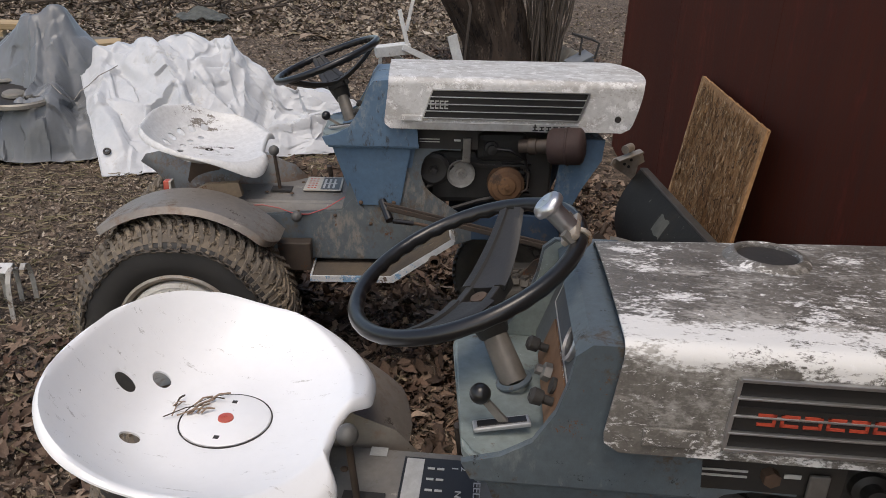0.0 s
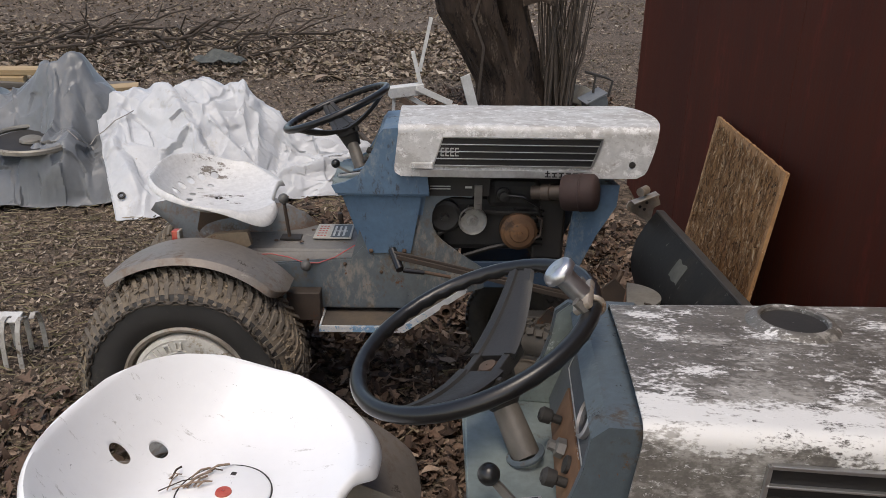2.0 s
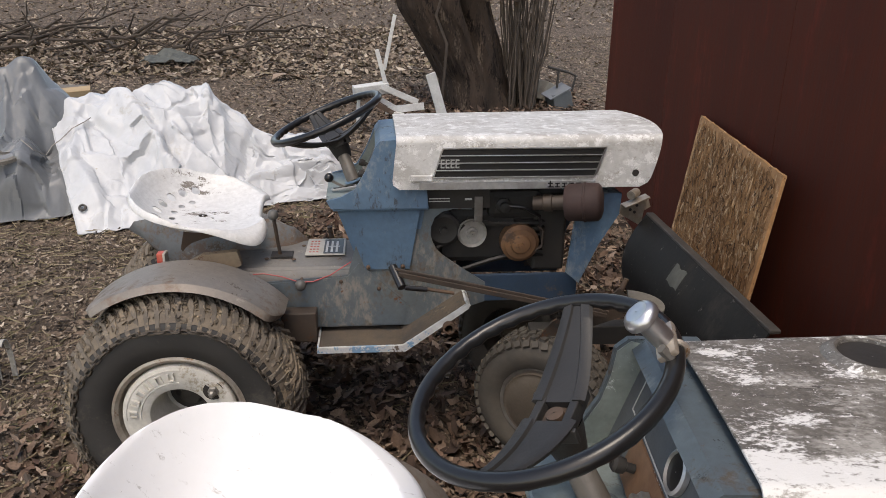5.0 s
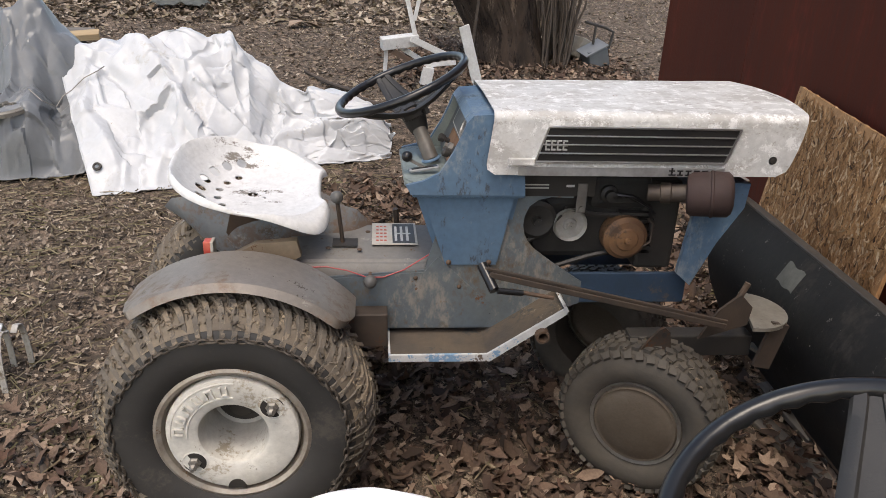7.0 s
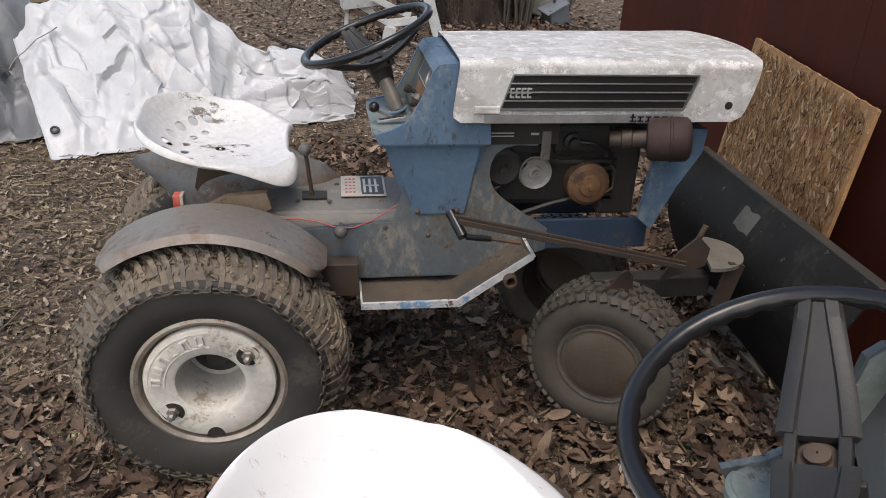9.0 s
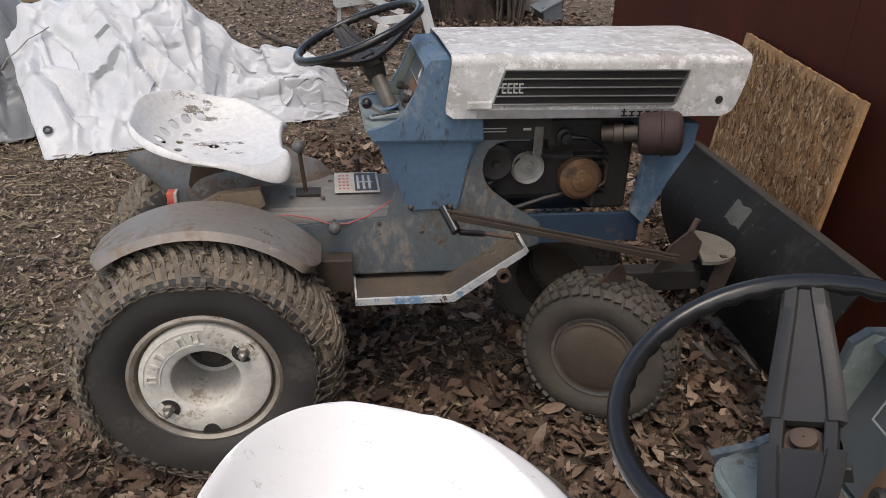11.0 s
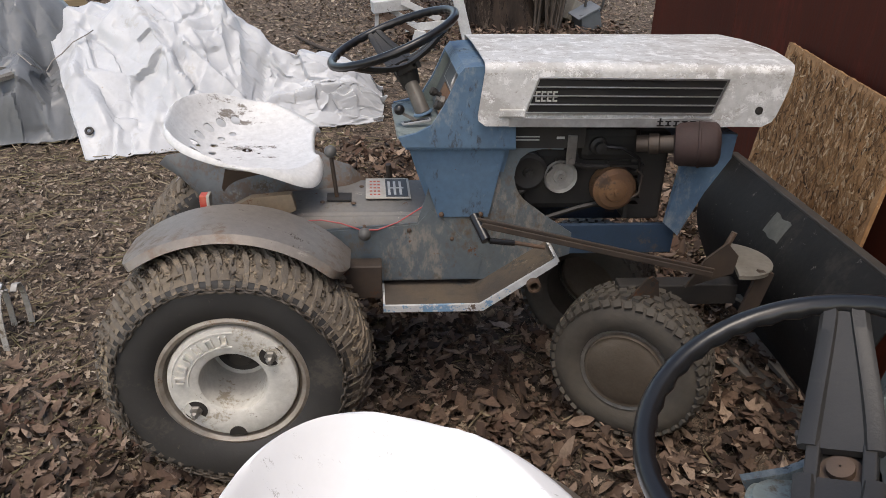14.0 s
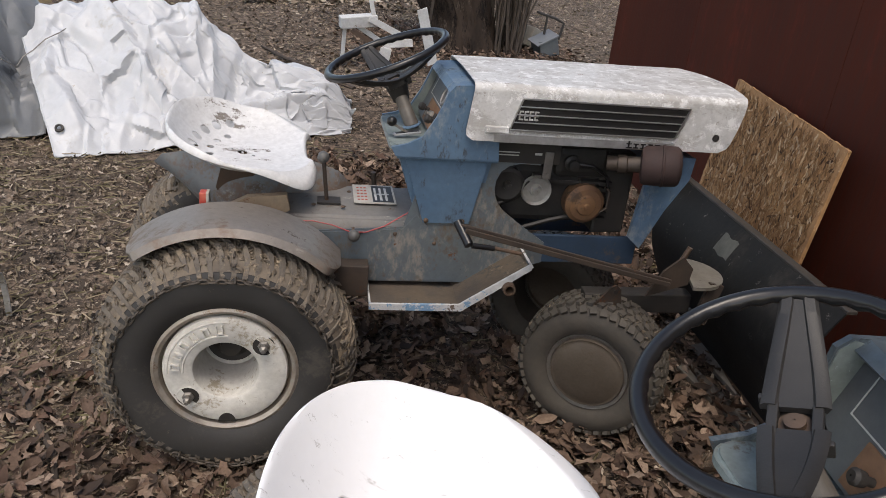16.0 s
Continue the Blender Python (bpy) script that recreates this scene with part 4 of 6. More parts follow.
    bmesh.ops.bevel(bm, geom=[e for e in bm.edges if abs((e.verts[0].co - e.verts[1].co).z) > 0.1], offset=0.014, segments=4, affect="EDGES")
    part("side_box", bm, paint, c, "tapered sheet-metal box", smooth=True)
    part("flange", box(bmesh.new(), (0.54, -0.011, 0.811), (0.268, 0.30, 0.010), None, 0.004), paint, c)
    for x in (0.5, 0.6):
        part("box_bolt", ball(bmesh.new(), (x, -0.138, 0.63), 0.007, (1, 0.7, 1), 10), RUSTY, c, smooth=True)
    # throttle slot, lever and ball
    tx, ty, tz = (0.408, -0.105, 0.896) if near else (0.395, -0.085, 0.884)
    part("throttle_slot", box(bmesh.new(), (0.437, ty, 0.8545), (0.072, 0.02, 0.006), pose(0, 0, 0, 0, -7, 8), 0.0015), CHROMEDULL, c)
    part("throttle_slot_face", box(bmesh.new(), (0.437, ty, 0.857), (0.062, 0.011, 0.004), pose(0, 0, 0, 0, -7, 8)), BLACK, c)
    part("throttle_lever", slab(bmesh.new(), [(0.438, 0.852), (0.452, 0.852), (tx + 0.010, tz - 0.006), (tx, tz - 0.008)], ty - 0.003, ty + 0.003), STEEL, c)
    part("throttle_knob", ball(bmesh.new(), (tx, ty, tz), 0.0135, seg=18), BLACK, c, "round black throttle knob", smooth=True)
    return c


def tractor(m, name_label, hood_mat, paint, seat_mat, near):
    t = thing("garden_tractor", m, name_label, "garden tractor", "pair of garden tractors")
    rear_wheel(t, 0, -0.285, -1, 3, not near)
    rear_wheel(t, -0.05, 0.315, 1, 4, True)
    front_wheel(t, 1.03, -0.20, -1, -34)
    front_wheel(t, 1.03, 0.24, 1, -34)
    for s in ((1,) if near else (-1, 1)):
        fender(t, s, FENDER if near or s < 0 else SKIRT, *((0.0, 0.06, 0.03) if near else (0.028, 0.15)))
    # backbone: tunnel with sloping shoulders, then frame rails
    bm = bmesh.new()
    prof = [(-0.12, 0.47), (-0.125, 0.585), (-0.10, 0.618), (0.0, 0.63), (0.12, 0.63), (0.15, 0.60), (0.15, 0.47)]
    slab(bm, prof, 0.10, 0.66, "x")
    bmesh.ops.bevel(bm, geom=[e for e in bm.edges if abs(e.verts[0].co.x - e.verts[1].co.x) > 0.3], offset=0.008, segments=2, affect="EDGES")
    part("tunnel", bm, TUNNEL, t, "dirty blue-grey transmission tunnel", smooth=True)
    part("side_plate", slab(bmesh.new(), [(0.17, 0.585), (0.44, 0.605), (0.50, 0.81), (0.80, 0.81), (0.80, 0.797), (0.745, 0.799), (0.715, 0.792), (0.693, 0.775), (0.683, 0.75), (0.681, 0.725), (0.686, 0.703), (0.697, 0.681), (0.713, 0.663), (0.765, 0.624), (0.844, 0.571), (0.844, 0.51), (0.64, 0.44), (0.17, 0.44)], -0.129, -0.125), FRAMEBLUE, t, "stained blue-grey steel side plate")
    part("side_panel", slab(bmesh.new(), [(0.17, 0.58), (0.44, 0.60), (0.474, 0.642), (0.612, 0.508), (0.60, 0.445), (0.17, 0.445)], -0.132, -0.1295), FRAMEBLUE, t, "stained blue-grey panel lapped over the plate")
    for x, z in ((0.205, 0.572), (0.42, 0.585), (0.53, 0.56)):
        part("panel_bolt", ball(bmesh.new(), (x, -0.1325, z), 0.006, (1, 0.6, 1), 8), RUSTY, t, smooth=True)
    part("plate_slot", box(bmesh.new(), (0.602, -0.1305, 0.612), (0.014, 0.004, 0.03), None, 0.001), DARK, t)
    part("side_plate", slab(bmesh.new(), [(0.17, 0.56), (0.46, 0.60), (0.672, 0.80), (0.80, 0.80), (0.68, 0.7), (0.80, 0.58), (0.64, 0.44), (0.17, 0.44)], 0.125, 0.129), FRAMEBLUE, t)
    for s in (-1, 1):
        part("frame_rail", box(bmesh.new(), (0.955, s * 0.117, 0.55), (0.34, 0.012, 0.085), None, 0.003), FRAMEDEEP, t, "deep blue frame rail")
        part("front_support", slab(bmesh.new(), [(1.083, 0.603), (1.122, 0.570), (1.172, 0.688), (1.226, 0.782), (1.230, 0.845), (1.10, 0.845), (1.101, 0.776)], s * 0.135, s * 0.15), paint, t, "slanted painted front support")
    part("front_crosspiece", box(bmesh.new(), (1.215, 0, 0.83), (0.03, 0.28, 0.03), None, 0.003), paint, t)
    part("engine_top_plate", box(bmesh.new(), (0.75, -0.128, 0.833), (0.2, 0.006, 0.062)), DARK, t)
    bars(t, "plate_print", [(0.675, 0.83, 0.06, 0.003), (0.675, 0.822, 0.06, 0.003), (0.778, 0.826, 0.02, 0.006)], pose(0, -0.132, 0, 90), PALEMARK, 0.001)
    part("bracket", box(bmesh.new(), (0.817, -0.138, 0.80), (0.024, 0.006, 0.075), None, 0.002), STEEL, t)
    part("bracket_bolt", rod(bmesh.new(), (0.817, -0.141, 0.775), (0.817, -0.147, 0.775), 0.007, seg=6), STEEL, t)
    # engine behind the opening
    part("engine_block", box(bmesh.new(), (0.86, 0.02, 0.70), (0.32, 0.2, 0.17), None, 0.02), ENGINE, t, "dark greasy engine block")
    part("cylinder_head", box(bmesh.new(), (0.93, -0.03, 0.80), (0.16, 0.14, 0.09), None, 0.02), ENGINE, t)
    for i in range(7):
        part("cooling_fin", box(bmesh.new(), (0.975, -0.05, 0.64 + 0.018 * i), (0.09, 0.12, 0.006)), ENGINE, t)
    part("flywheel", lathe(bmesh.new(), [(0.05, 0), (0.05, 0.03), (0.04, 0.036), (0.012, 0.03), (0.01, 0.05), (0.001, 0.05)], 30, Matrix.Translation((0.72, -0.075, 0.73)) @ Matrix.Rotation(radians(90), 4, "X")), ENGINE, t, smooth=True)
    part("carburettor", lathe(bmesh.new(), [(0.024, 0), (0.022, 0.02), (0.014, 0.024), (0.014, 0.04), (0.001, 0.042)], 20, Matrix.Translation((0.895, -0.09, 0.80)) @ Matrix.Rotation(radians(90), 4, "X")), ENGINE, t, smooth=True)
    part("fuel_line", tube(bmesh.new(), [(0.88, -0.1, 0.80), (0.95, -0.125, 0.80), (1.0, -0.12, 0.77), (1.01, -0.12, 0.70)], 0.005, 8), BLACK, t, smooth=True)
    part("linkage", tube(bmesh.new(), [(0.97, -0.125, 0.655), (1.01, -0.125, 0.68), (1.012, -0.125, 0.73), (0.995, -0.125, 0.742)], 0.004, 8), RUSTYDARK, t, smooth=True)
    # dark box added to close the gap by the engine, standing in for shade
    part("dark_backing", box(bmesh.new(), (1.04, 0.02, 0.71), (0.10, 0.22, 0.24), None, 0.01), DARK, t)
    ym = Matrix.Rotation(radians(90), 4, "X")
    part("idler_pulley", lathe(bmesh.new(), [(0.001, 0.018), (0.008, 0.018), (0.009, 0.008), (0.016, 0.008), (0.018, 0.002), (0.036, 0.004), (0.042, 0.012), (0.044, 0.004), (0.04, -0.006)], 40, Matrix.Translation((0.805, -0.10, 0.718)) @ ym), PULLEY, t, "pale grey idler pulley", smooth=True)
    part("clutch_drum", lathe(bmesh.new(), [(0.001, 0.034), (0.007, 0.034), (0.009, 0.026), (0.026, 0.024), (0.03, 0.018), (0.045, 0.016), (0.05, 0.01), (0.056, 0.006), (0.057, -0.03), (0.05, -0.04)], 44, Matrix.Translation((0.945, -0.118, 0.690)) @ ym), RUSTDRUM, t, "rusty clutch drum", smooth=True)
    for pts in ([(0.79, -0.098, 0.758), (0.87, -0.098, 0.742), (0.93, -0.098, 0.742)], [(0.77, -0.1, 0.60), (0.86, -0.1, 0.63), (0.91, -0.1, 0.642)], [(0.7, -0.1, 0.67), (0.74, -0.1, 0.70), (0.78, -0.1, 0.745)]):
        part("drive_belt", tube(bmesh.new(), pts, 0.007, 6), BLACKSATIN, t)
    # lift lever
    bm = bmesh.new()
    box(bm, (0.878, -0.255, 0.588), (0.63, 0.008, 0.022), pose(0, 0, 0, 0, 13.5, 0), 0.002)
    box(bm, (0.878, -0.272, 0.588), (0.61, 0.006, 0.014), pose(0, 0, 0, 0, 13.5, 0), 0.002)
    part("lift_bar", bm, RUSTYDARK, t, "long dark steel lift bar")
    part("lift_grip", rod(bmesh.new(), (0.568, -0.235, 0.668), (0.592, -0.29, 0.628), 0.0125, seg=18), BLACK, t, "black rubber grip", smooth=True)
    part("release_rod", rod(bmesh.new(), (0.63, -0.285, 0.625), (0.735, -0.28, 0.603), 0.005), RUSTY, t)
    part("release_sleeve", rod(bmesh.new(), (0.60, -0.287, 0.626), (0.66, -0.284, 0.618), 0.0075), BLACK, t)
    # foot rests
    for s in (-1, 1):
        top = [(0.355, 0.425), (0.595, 0.425), (0.775, 0.548), (0.775, 0.543), (0.598, 0.418), (0.355, 0.418)]
        part("foot_rest", slab(bmesh.new(), top, s * 0.06, s * 0.238), FOOT, t, "dirty bent steel foot rest")
        part("foot_rest_lip", slab(bmesh.new(), [(0.352, 0.430), (0.594, 0.430), (0.778, 0.555), (0.784, 0.540), (0.602, 0.410), (0.352, 0.412)], s * 0.238, s * 0.245), LIP, t, "chipped white and blue foot rest edge")
        part("foot_rest_end", box(bmesh.new(), (0.778, s * 0.20, 0.556), (0.006, 0.095, 0.022), pose(0, 0, 0, 0, -35, 0)), LIP, t)
        part("foot_rest_back", box(bmesh.new(), (0.354, s * 0.15, 0.425), (0.005, 0.176, 0.012)), LIP, t)
        part("foot_rest_tube", lathe(bmesh.new(), [(0.012, 0), (0.012, 0.02), (0.017, 0.02), (0.018, 0.0), (0.018, -0.08)], 28, Matrix.Translation((0.725, s * 0.242, 0.485)) @ Matrix.Rotation(radians(90 * -s), 4, "X")), RUSTY, t, smooth=True)
        part("hitch_bracket", box(bmesh.new(), (0.30, s * 0.17, 0.47), (0.10, 0.05, 0.09), None, 0.003), RUSTYDARK, t)
    # gear lever, gate and plate
    gx, gy = 0.236, -0.016
    part("gear_gate", box(bmesh.new(), (gx + 0.006, gy, 0.6315), (0.064, 0.05, 0.004)), DARK, t)
    part("gear_lever", rod(bmesh.new(), (gx, gy, 0.63), (gx - 0.012, gy - 0.005, 0.748), 0.0055), RUSTYDARK, t, smooth=True)
    part("gear_knob", ball(bmesh.new(), (gx - 0.013, gy - 0.005, 0.757), 0.0165, seg=18), KNOB, t, "grey ball gear knob", smooth=True)
    plate = pose(0.300 if near else 0.318, -0.046 if near else -0.032, 0.6335, 0, 0, 0) @ Matrix.Diagonal((0.95, 1.42, 1, 1))
    part("shift_plate", box(bmesh.new(), (0.055, 0.05, 0), (0.125, 0.105, 0.003), None, 0.001), GRILLE if near else PALEPLATE, t, "shift pattern plate").matrix_local = plate
    up = plate @ Matrix.Translation((0, 0, 0.0016))
    if near:
        part("plate_panel", box(bmesh.new(), (0.012, 0.05, 0), (0.03, 0.098, 0.001)), PALEMARK, t).matrix_local = up
        bars(t, "plate_print", [(0.034, 0.01 + 0.018 * i, 0.012, 0.003) for i in range(5)] + [(0.05, 0.01 + 0.018 * i, 0.012, 0.003) for i in range(5)], up, PALEMARK, 0.001)
        tm = up @ Matrix.Translation((0.112, 0.096, 0.0005)) @ Matrix.Rotation(radians(-90), 4, "Z")
        words(t, "6 SPEED", tm, 0.017, PALEMARK)
        for txt, x, y in (("1", 0.075, 0.09), ("2", 0.09, 0.09), ("N", 0.083, 0.05)):
            words(t, txt, up @ Matrix.Translation((x, y, 0.0005)) @ Matrix.Rotation(radians(-90), 4, "Z"), 0.015, PALEMARK)
    else:
        part("plate_panel", box(bmesh.new(), (0.018, 0.05, 0), (0.045, 0.1, 0.001)), PALEPLATE, t).matrix_local = up
        bars(t, "plate_print", [(0.004 + 0.011 * j, 0.012 + 0.017 * i, 0.007, 0.005) for i in range(5) for j in range(3)], up, REDMARK, 0.0013)
        part("plate_dark", box(bmesh.new(), (0.08, 0.05, 0), (0.062, 0.092, 0.001)), GRILLE, t).matrix_local = up
        bars(t, "shift_pattern", [(0.055, 0.045, 0.045, 0.005)] + [(0.055 + 0.016 * i, 0.012, 0.007, 0.07) for i in range(3)], up, PALEMARK, 0.0013)
    for x, y in ((0.2, -0.05), (0.2, 0.06), (0.28, -0.06), (0.3, 0.06)):
        part("tunnel_bolt", ball(bmesh.new(), (x, y, 0.631), 0.007, (1, 1, 0.5), 8), RUSTY, t, smooth=True)
    part("clutch_pedal", rod(bmesh.new(), (0.40, 0.2, 0.45), (0.375, 0.16, 0.66), 0.008), RUSTYDARK, t)
    if not near:
        part("side_knob", ball(bmesh.new(), (0.307, -0.165, 0.590), 0.0165, seg=18), KNOB, t, "grey ball knob on the side plate", smooth=True)
        part("side_knob_stem", rod(bmesh.new(), (0.307, -0.12, 0.592), (0.307, -0.155, 0.591), 0.005), RUSTY, t)
        part("red_wire", tube(bmesh.new(), [(0.16, -0.118, 0.608), (0.2, -0.124, 0.612), (0.25, -0.128, 0.604), (0.30, -0.135, 0.588), (0.34, -0.134, 0.588), (0.39, -0.128, 0.605), (0.44, -0.12, 0.635), (0.47, -0.11, 0.65)], 0.0018, 6), REDWIRE, t, "thin red wire along the side", smooth=True)
        part("tail_light", box(bmesh.new(), (-0.075, -0.14, 0.672), (0.018, 0.03, 0.036), None, 0.002), REDLENS, t, "red rear reflector")
        part("tail_light_shell", box(bmesh.new(), (-0.064, -0.14, 0.672), (0.008, 0.032, 0.038), None, 0.002), PALEPLATE, t)
        part("tool_guard", slab(bmesh.new(), [(-0.04, 0.635), (0.03, 0.672), (0.13, 0.682), (0.14, 0.64), (0.10, 0.62), (-0.03, 0.62)], -0.125, -0.10), CARDBOARD, t, "tan folded guard beside the seat")
        # blade arm and step plate in front of the wheel
        part("blade_arm", box(bmesh.new(), (1.14, -0.16, 0.41), (0.32, 0.05, 0.06), pose(0, 0, 0, 0, -2, -4), 0.004), DARK, t, "heavy dark blade arm")
        part("arm_lug", slab(bmesh.new(), [(0.985, 0.42), (1.07, 0.42), (1.06, 0.475), (1.045, 0.488), (1.03, 0.48)], -0.225, -0.217), RUSTYDARK, t)
        part("arm_lug_hole", rod(bmesh.new(), (1.045, -0.2265, 0.468), (1.045, -0.22, 0.468), 0.007), DARK, t)
        bm = bmesh.new()
        slab(bm, [(1.283 + 0.103 * math.cos(radians(k)), -0.158 + 0.103 * math.sin(radians(k))) for k in range(-105, 76, 10)], 0.494, 0.504, "z")
        part("step_disc", bm, DISC, t, "pale half-round steel plate")
        part("disc_stand", slab(bmesh.new(), [(1.13, 0.46), (1.25, 0.50), (1.255, 0.55), (1.22, 0.585), (1.17, 0.54)], -0.235, -0.227), RUSTYDARK, t)
        part("disc_pin", rod(bmesh.new(), (1.225, -0.20, 0.53), (1.25, -0.20, 0.60), 0.008), RUSTY, t)
        part("disc_leg", box(bmesh.new(), (1.325, -0.235, 0.44), (0.045, 0.012, 0.13), pose(0, 0, 0, 0, 12, 0)), RUSTYDARK, t)
        part("muffler", lathe(bmesh.new(), [(0.001, 0.064), (0.03, 0.063), (0.046, 0.058), (0.053, 0.05), (0.054, 0.018), (0.056, 0.016), (0.056, 0.012), (0.053, 0.01), (0.053, -0.03), (0.047, -0.04), (0.022, -0.043)], 40, pose(1.092, -0.205, 0.836, 0, 0, 0) @ pose(0, 0, 0, 0, 84, -22)), MUFFLER, t, "rusty maroon canister muffler", smooth=True)
        # pipe lies in shadow behind the canister; that shade is in its darker colour
        part("muffler_pipe", lathe(bmesh.new(), [(0.022, -0.04), (0.021, -0.075), (0.025, -0.078), (0.025, -0.10), (0.02, -0.102), (0.02, -0.13)], 28, pose(1.092, -0.205, 0.836, 0, 0, 0) @ pose(0, 0, 0, 0, 84, -22)), RUSTYDARK, t, "rusty exhaust pipe, coloured dark for shade", smooth=True)
    else:
        part("side_bolt", rod(bmesh.new(), (0.76, -0.128, 0.83), (0.76, -0.145, 0.83), 0.011, seg=6), RUSTY, t)
        part("pale_sticker", box(bmesh.new(), (0.248, 0.11, 0.6315), (0.028, 0.022, 0.001)), PALEMARK, t)
    hood_parts(t, hood_mat, near)
    console(t, paint, near)
    sm = pose(0.376, 0.047, 1.003, 5.3) @ pose(0, 0, 0, 0, -23.2) if near else pose(0.384, 0.075, 1.026, 2.2) @ pose(0, 0, 0, 0, -22.6)
    if near:
        steering_wheel(t, sm, 0.1634, -10, -26)
    else:
        steering_wheel(t, sm, 0.168, None, 18, (0, 118, 242), 0.072)
    part("steering_column", rod(bmesh.new(), (0.456, 0.004, 0.845) if near else (0.463, 0.01, 0.845), sm @ Vector((0, 0, -0.11)), 0.020, 0.018, 24), COLUMN, t, "dark steering column", smooth=True)
    part("column_collar", lathe(bmesh.new(), [(0.026, 0), (0.026, 0.003), (0.02, 0.006)], 24, pose(0.454 if near else 0.461, 0.004 if near else 0.01, 0.85, 0, -20, 0)), paint, t, smooth=True)
    if near:
        holes = [(-0.146, 0.021, 0.0135), (-0.112, 0.068, 0.0135), (-0.096, -0.070, 0.0135)]
        seat = pan_seat(t, pose(0.012, 0.02, 0.735, 0, 1, -1), seat_mat, 0.204, 0.251, holes, H=0.129, corner=3.4, notch=0.036, back=2.25, fore=0.026, gap=(-0.04, 0.36))
        part("centre_disc", lathe(bmesh.new(), [(0.066, 0.0008), (0.064, 0.0022), (0.001, 0.0026)], 48, Matrix.Translation((0.017, 0.002, 0.001))), seat_mat, seat, smooth=True)
        part("disc_gap", tube(bmesh.new(), [(0.017 + 0.068 * math.cos(6.2832 * i / 60), 0.002 + 0.068 * math.sin(6.2832 * i / 60), 0.0006) for i in range(60)], 0.0011, 6, True), DARK, seat)
        for x, y in ((0.015, 0.046), (0.020, -0.044)):
            part("square_hole", box(bmesh.new(), (x, y, 0.0028), (0.008, 0.008, 0.0012)), DARK, seat)
        part("red_button", lathe(bmesh.new(), [(0.012, 0.002), (0.011, 0.005), (0.001, 0.006)], 24, Matrix.Translation((0.017, 0.002, 0.001))), REDLENS, seat, "red plug in the seat centre", smooth=True)
    else:
        holes = [(-0.13 * math.cos(radians(a)), 0.155 * math.sin(radians(a)), 0.013) for a in range(-72, 73, 18)]
        holes += [(-0.088 * math.cos(radians(a)), 0.11 * math.sin(radians(a)), 0.010) for a in range(-60, 61, 24)]
        holes += [(0.0, 0.0, 0.013), (0.03, 0.02, 0.005), (0.03, -0.02, 0.005), (-0.03, 0.02, 0.005)]
        pan_seat(t, pose(0.003, 0.06, 0.735, 7, 2, 4), seat_mat, 0.197, 0.215, holes, H=0.1, corner=5.0, notch=0.022, gap=(0.02, 0.5))
    return t


FAR = pose(-0.632, 2.62, 0, 0, 0, -2)
NEAR = pose(-0.34, 1.252, -0.055, 0, 0, -9)
far_tractor = tractor(FAR, "blue garden tractor with weathered white hood and muddy chained tyres", WHITE, BLUE, SEATWORN, False)
near_tractor = tractor(NEAR, "faded blue-grey garden tractor with paint-worn hood and white pan seat", WORN, BLUEGREY, SEAT, True)


# ---- surroundings ----
WALL_M = pose(1.521, 5.23, 0, 0, 0, math.degrees(math.atan2(-1.893, -0.205)))
bm = bmesh.new()
for i in range(6):
    box(bm, (0.61 + 1.222 * i, 0.014, 1.25), (1.219, 0.018, 2.9), None, 0.0015)
wall = tagged(part("wall_east", bm, PLYRED), "dark red painted board wall with scuffs", "wall", kind="structure")
wall.matrix_world = WALL_M

# strand board offcut leaning on the wall: top edge level, foot pulled out
T, R_, D = Vector((1.28, 3.379, 0.906)), Vector((1.137, 2.516, 0.863)), Vector((-0.12, -0.036, -0.72))
U = R_ - T
N = U.cross(D).normalized()
front_n = N if N.x < 0 else -N
bm = bmesh.new()
rng = random.Random(8)
NB = 40
front, back = [], []
for i in range(NB + 1):
    p = T + U * (i / NB) + Vector((0, 0, rng.uniform(-0.002, 0.002)))
    q = T + U * (i / NB) + D
    front.append([bm.verts.new(p + (q - p) * (k / 6)) for k in range(7)])
    back.append([bm.verts.new(p + (q - p) * (k / 6) - front_n * 0.012) for k in range(7)])
for i in range(NB):
    for k in range(6):
        bm.faces.new((front[i][k], front[i + 1][k], front[i + 1][k + 1], front[i][k + 1]))
        bm.faces.new((back[i][k], back[i][k + 1], back[i + 1][k + 1], back[i + 1][k]))
    bm.faces.new((front[i][0], back[i][0], back[i + 1][0], front[i + 1][0]))
    bm.faces.new((front[i][6], front[i + 1][6], back[i + 1][6], back[i][6]))
for k in range(6):
    bm.faces.new((front[0][k], front[0][k + 1], back[0][k + 1], back[0][k]))
    bm.faces.new((front[NB][k], back[NB][k], back[NB][k + 1], front[NB][k + 1]))
board = thing("strand_board", Matrix(), "tan strand board offcut leaning against the red wall", "board")
part("core", bm, OSB, board)
# pressed wood strands on the face, proud of the board
verts, faces = [], []
nrng = np.random.RandomState(4)
Dn, Un = D.normalized(), U.normalized()
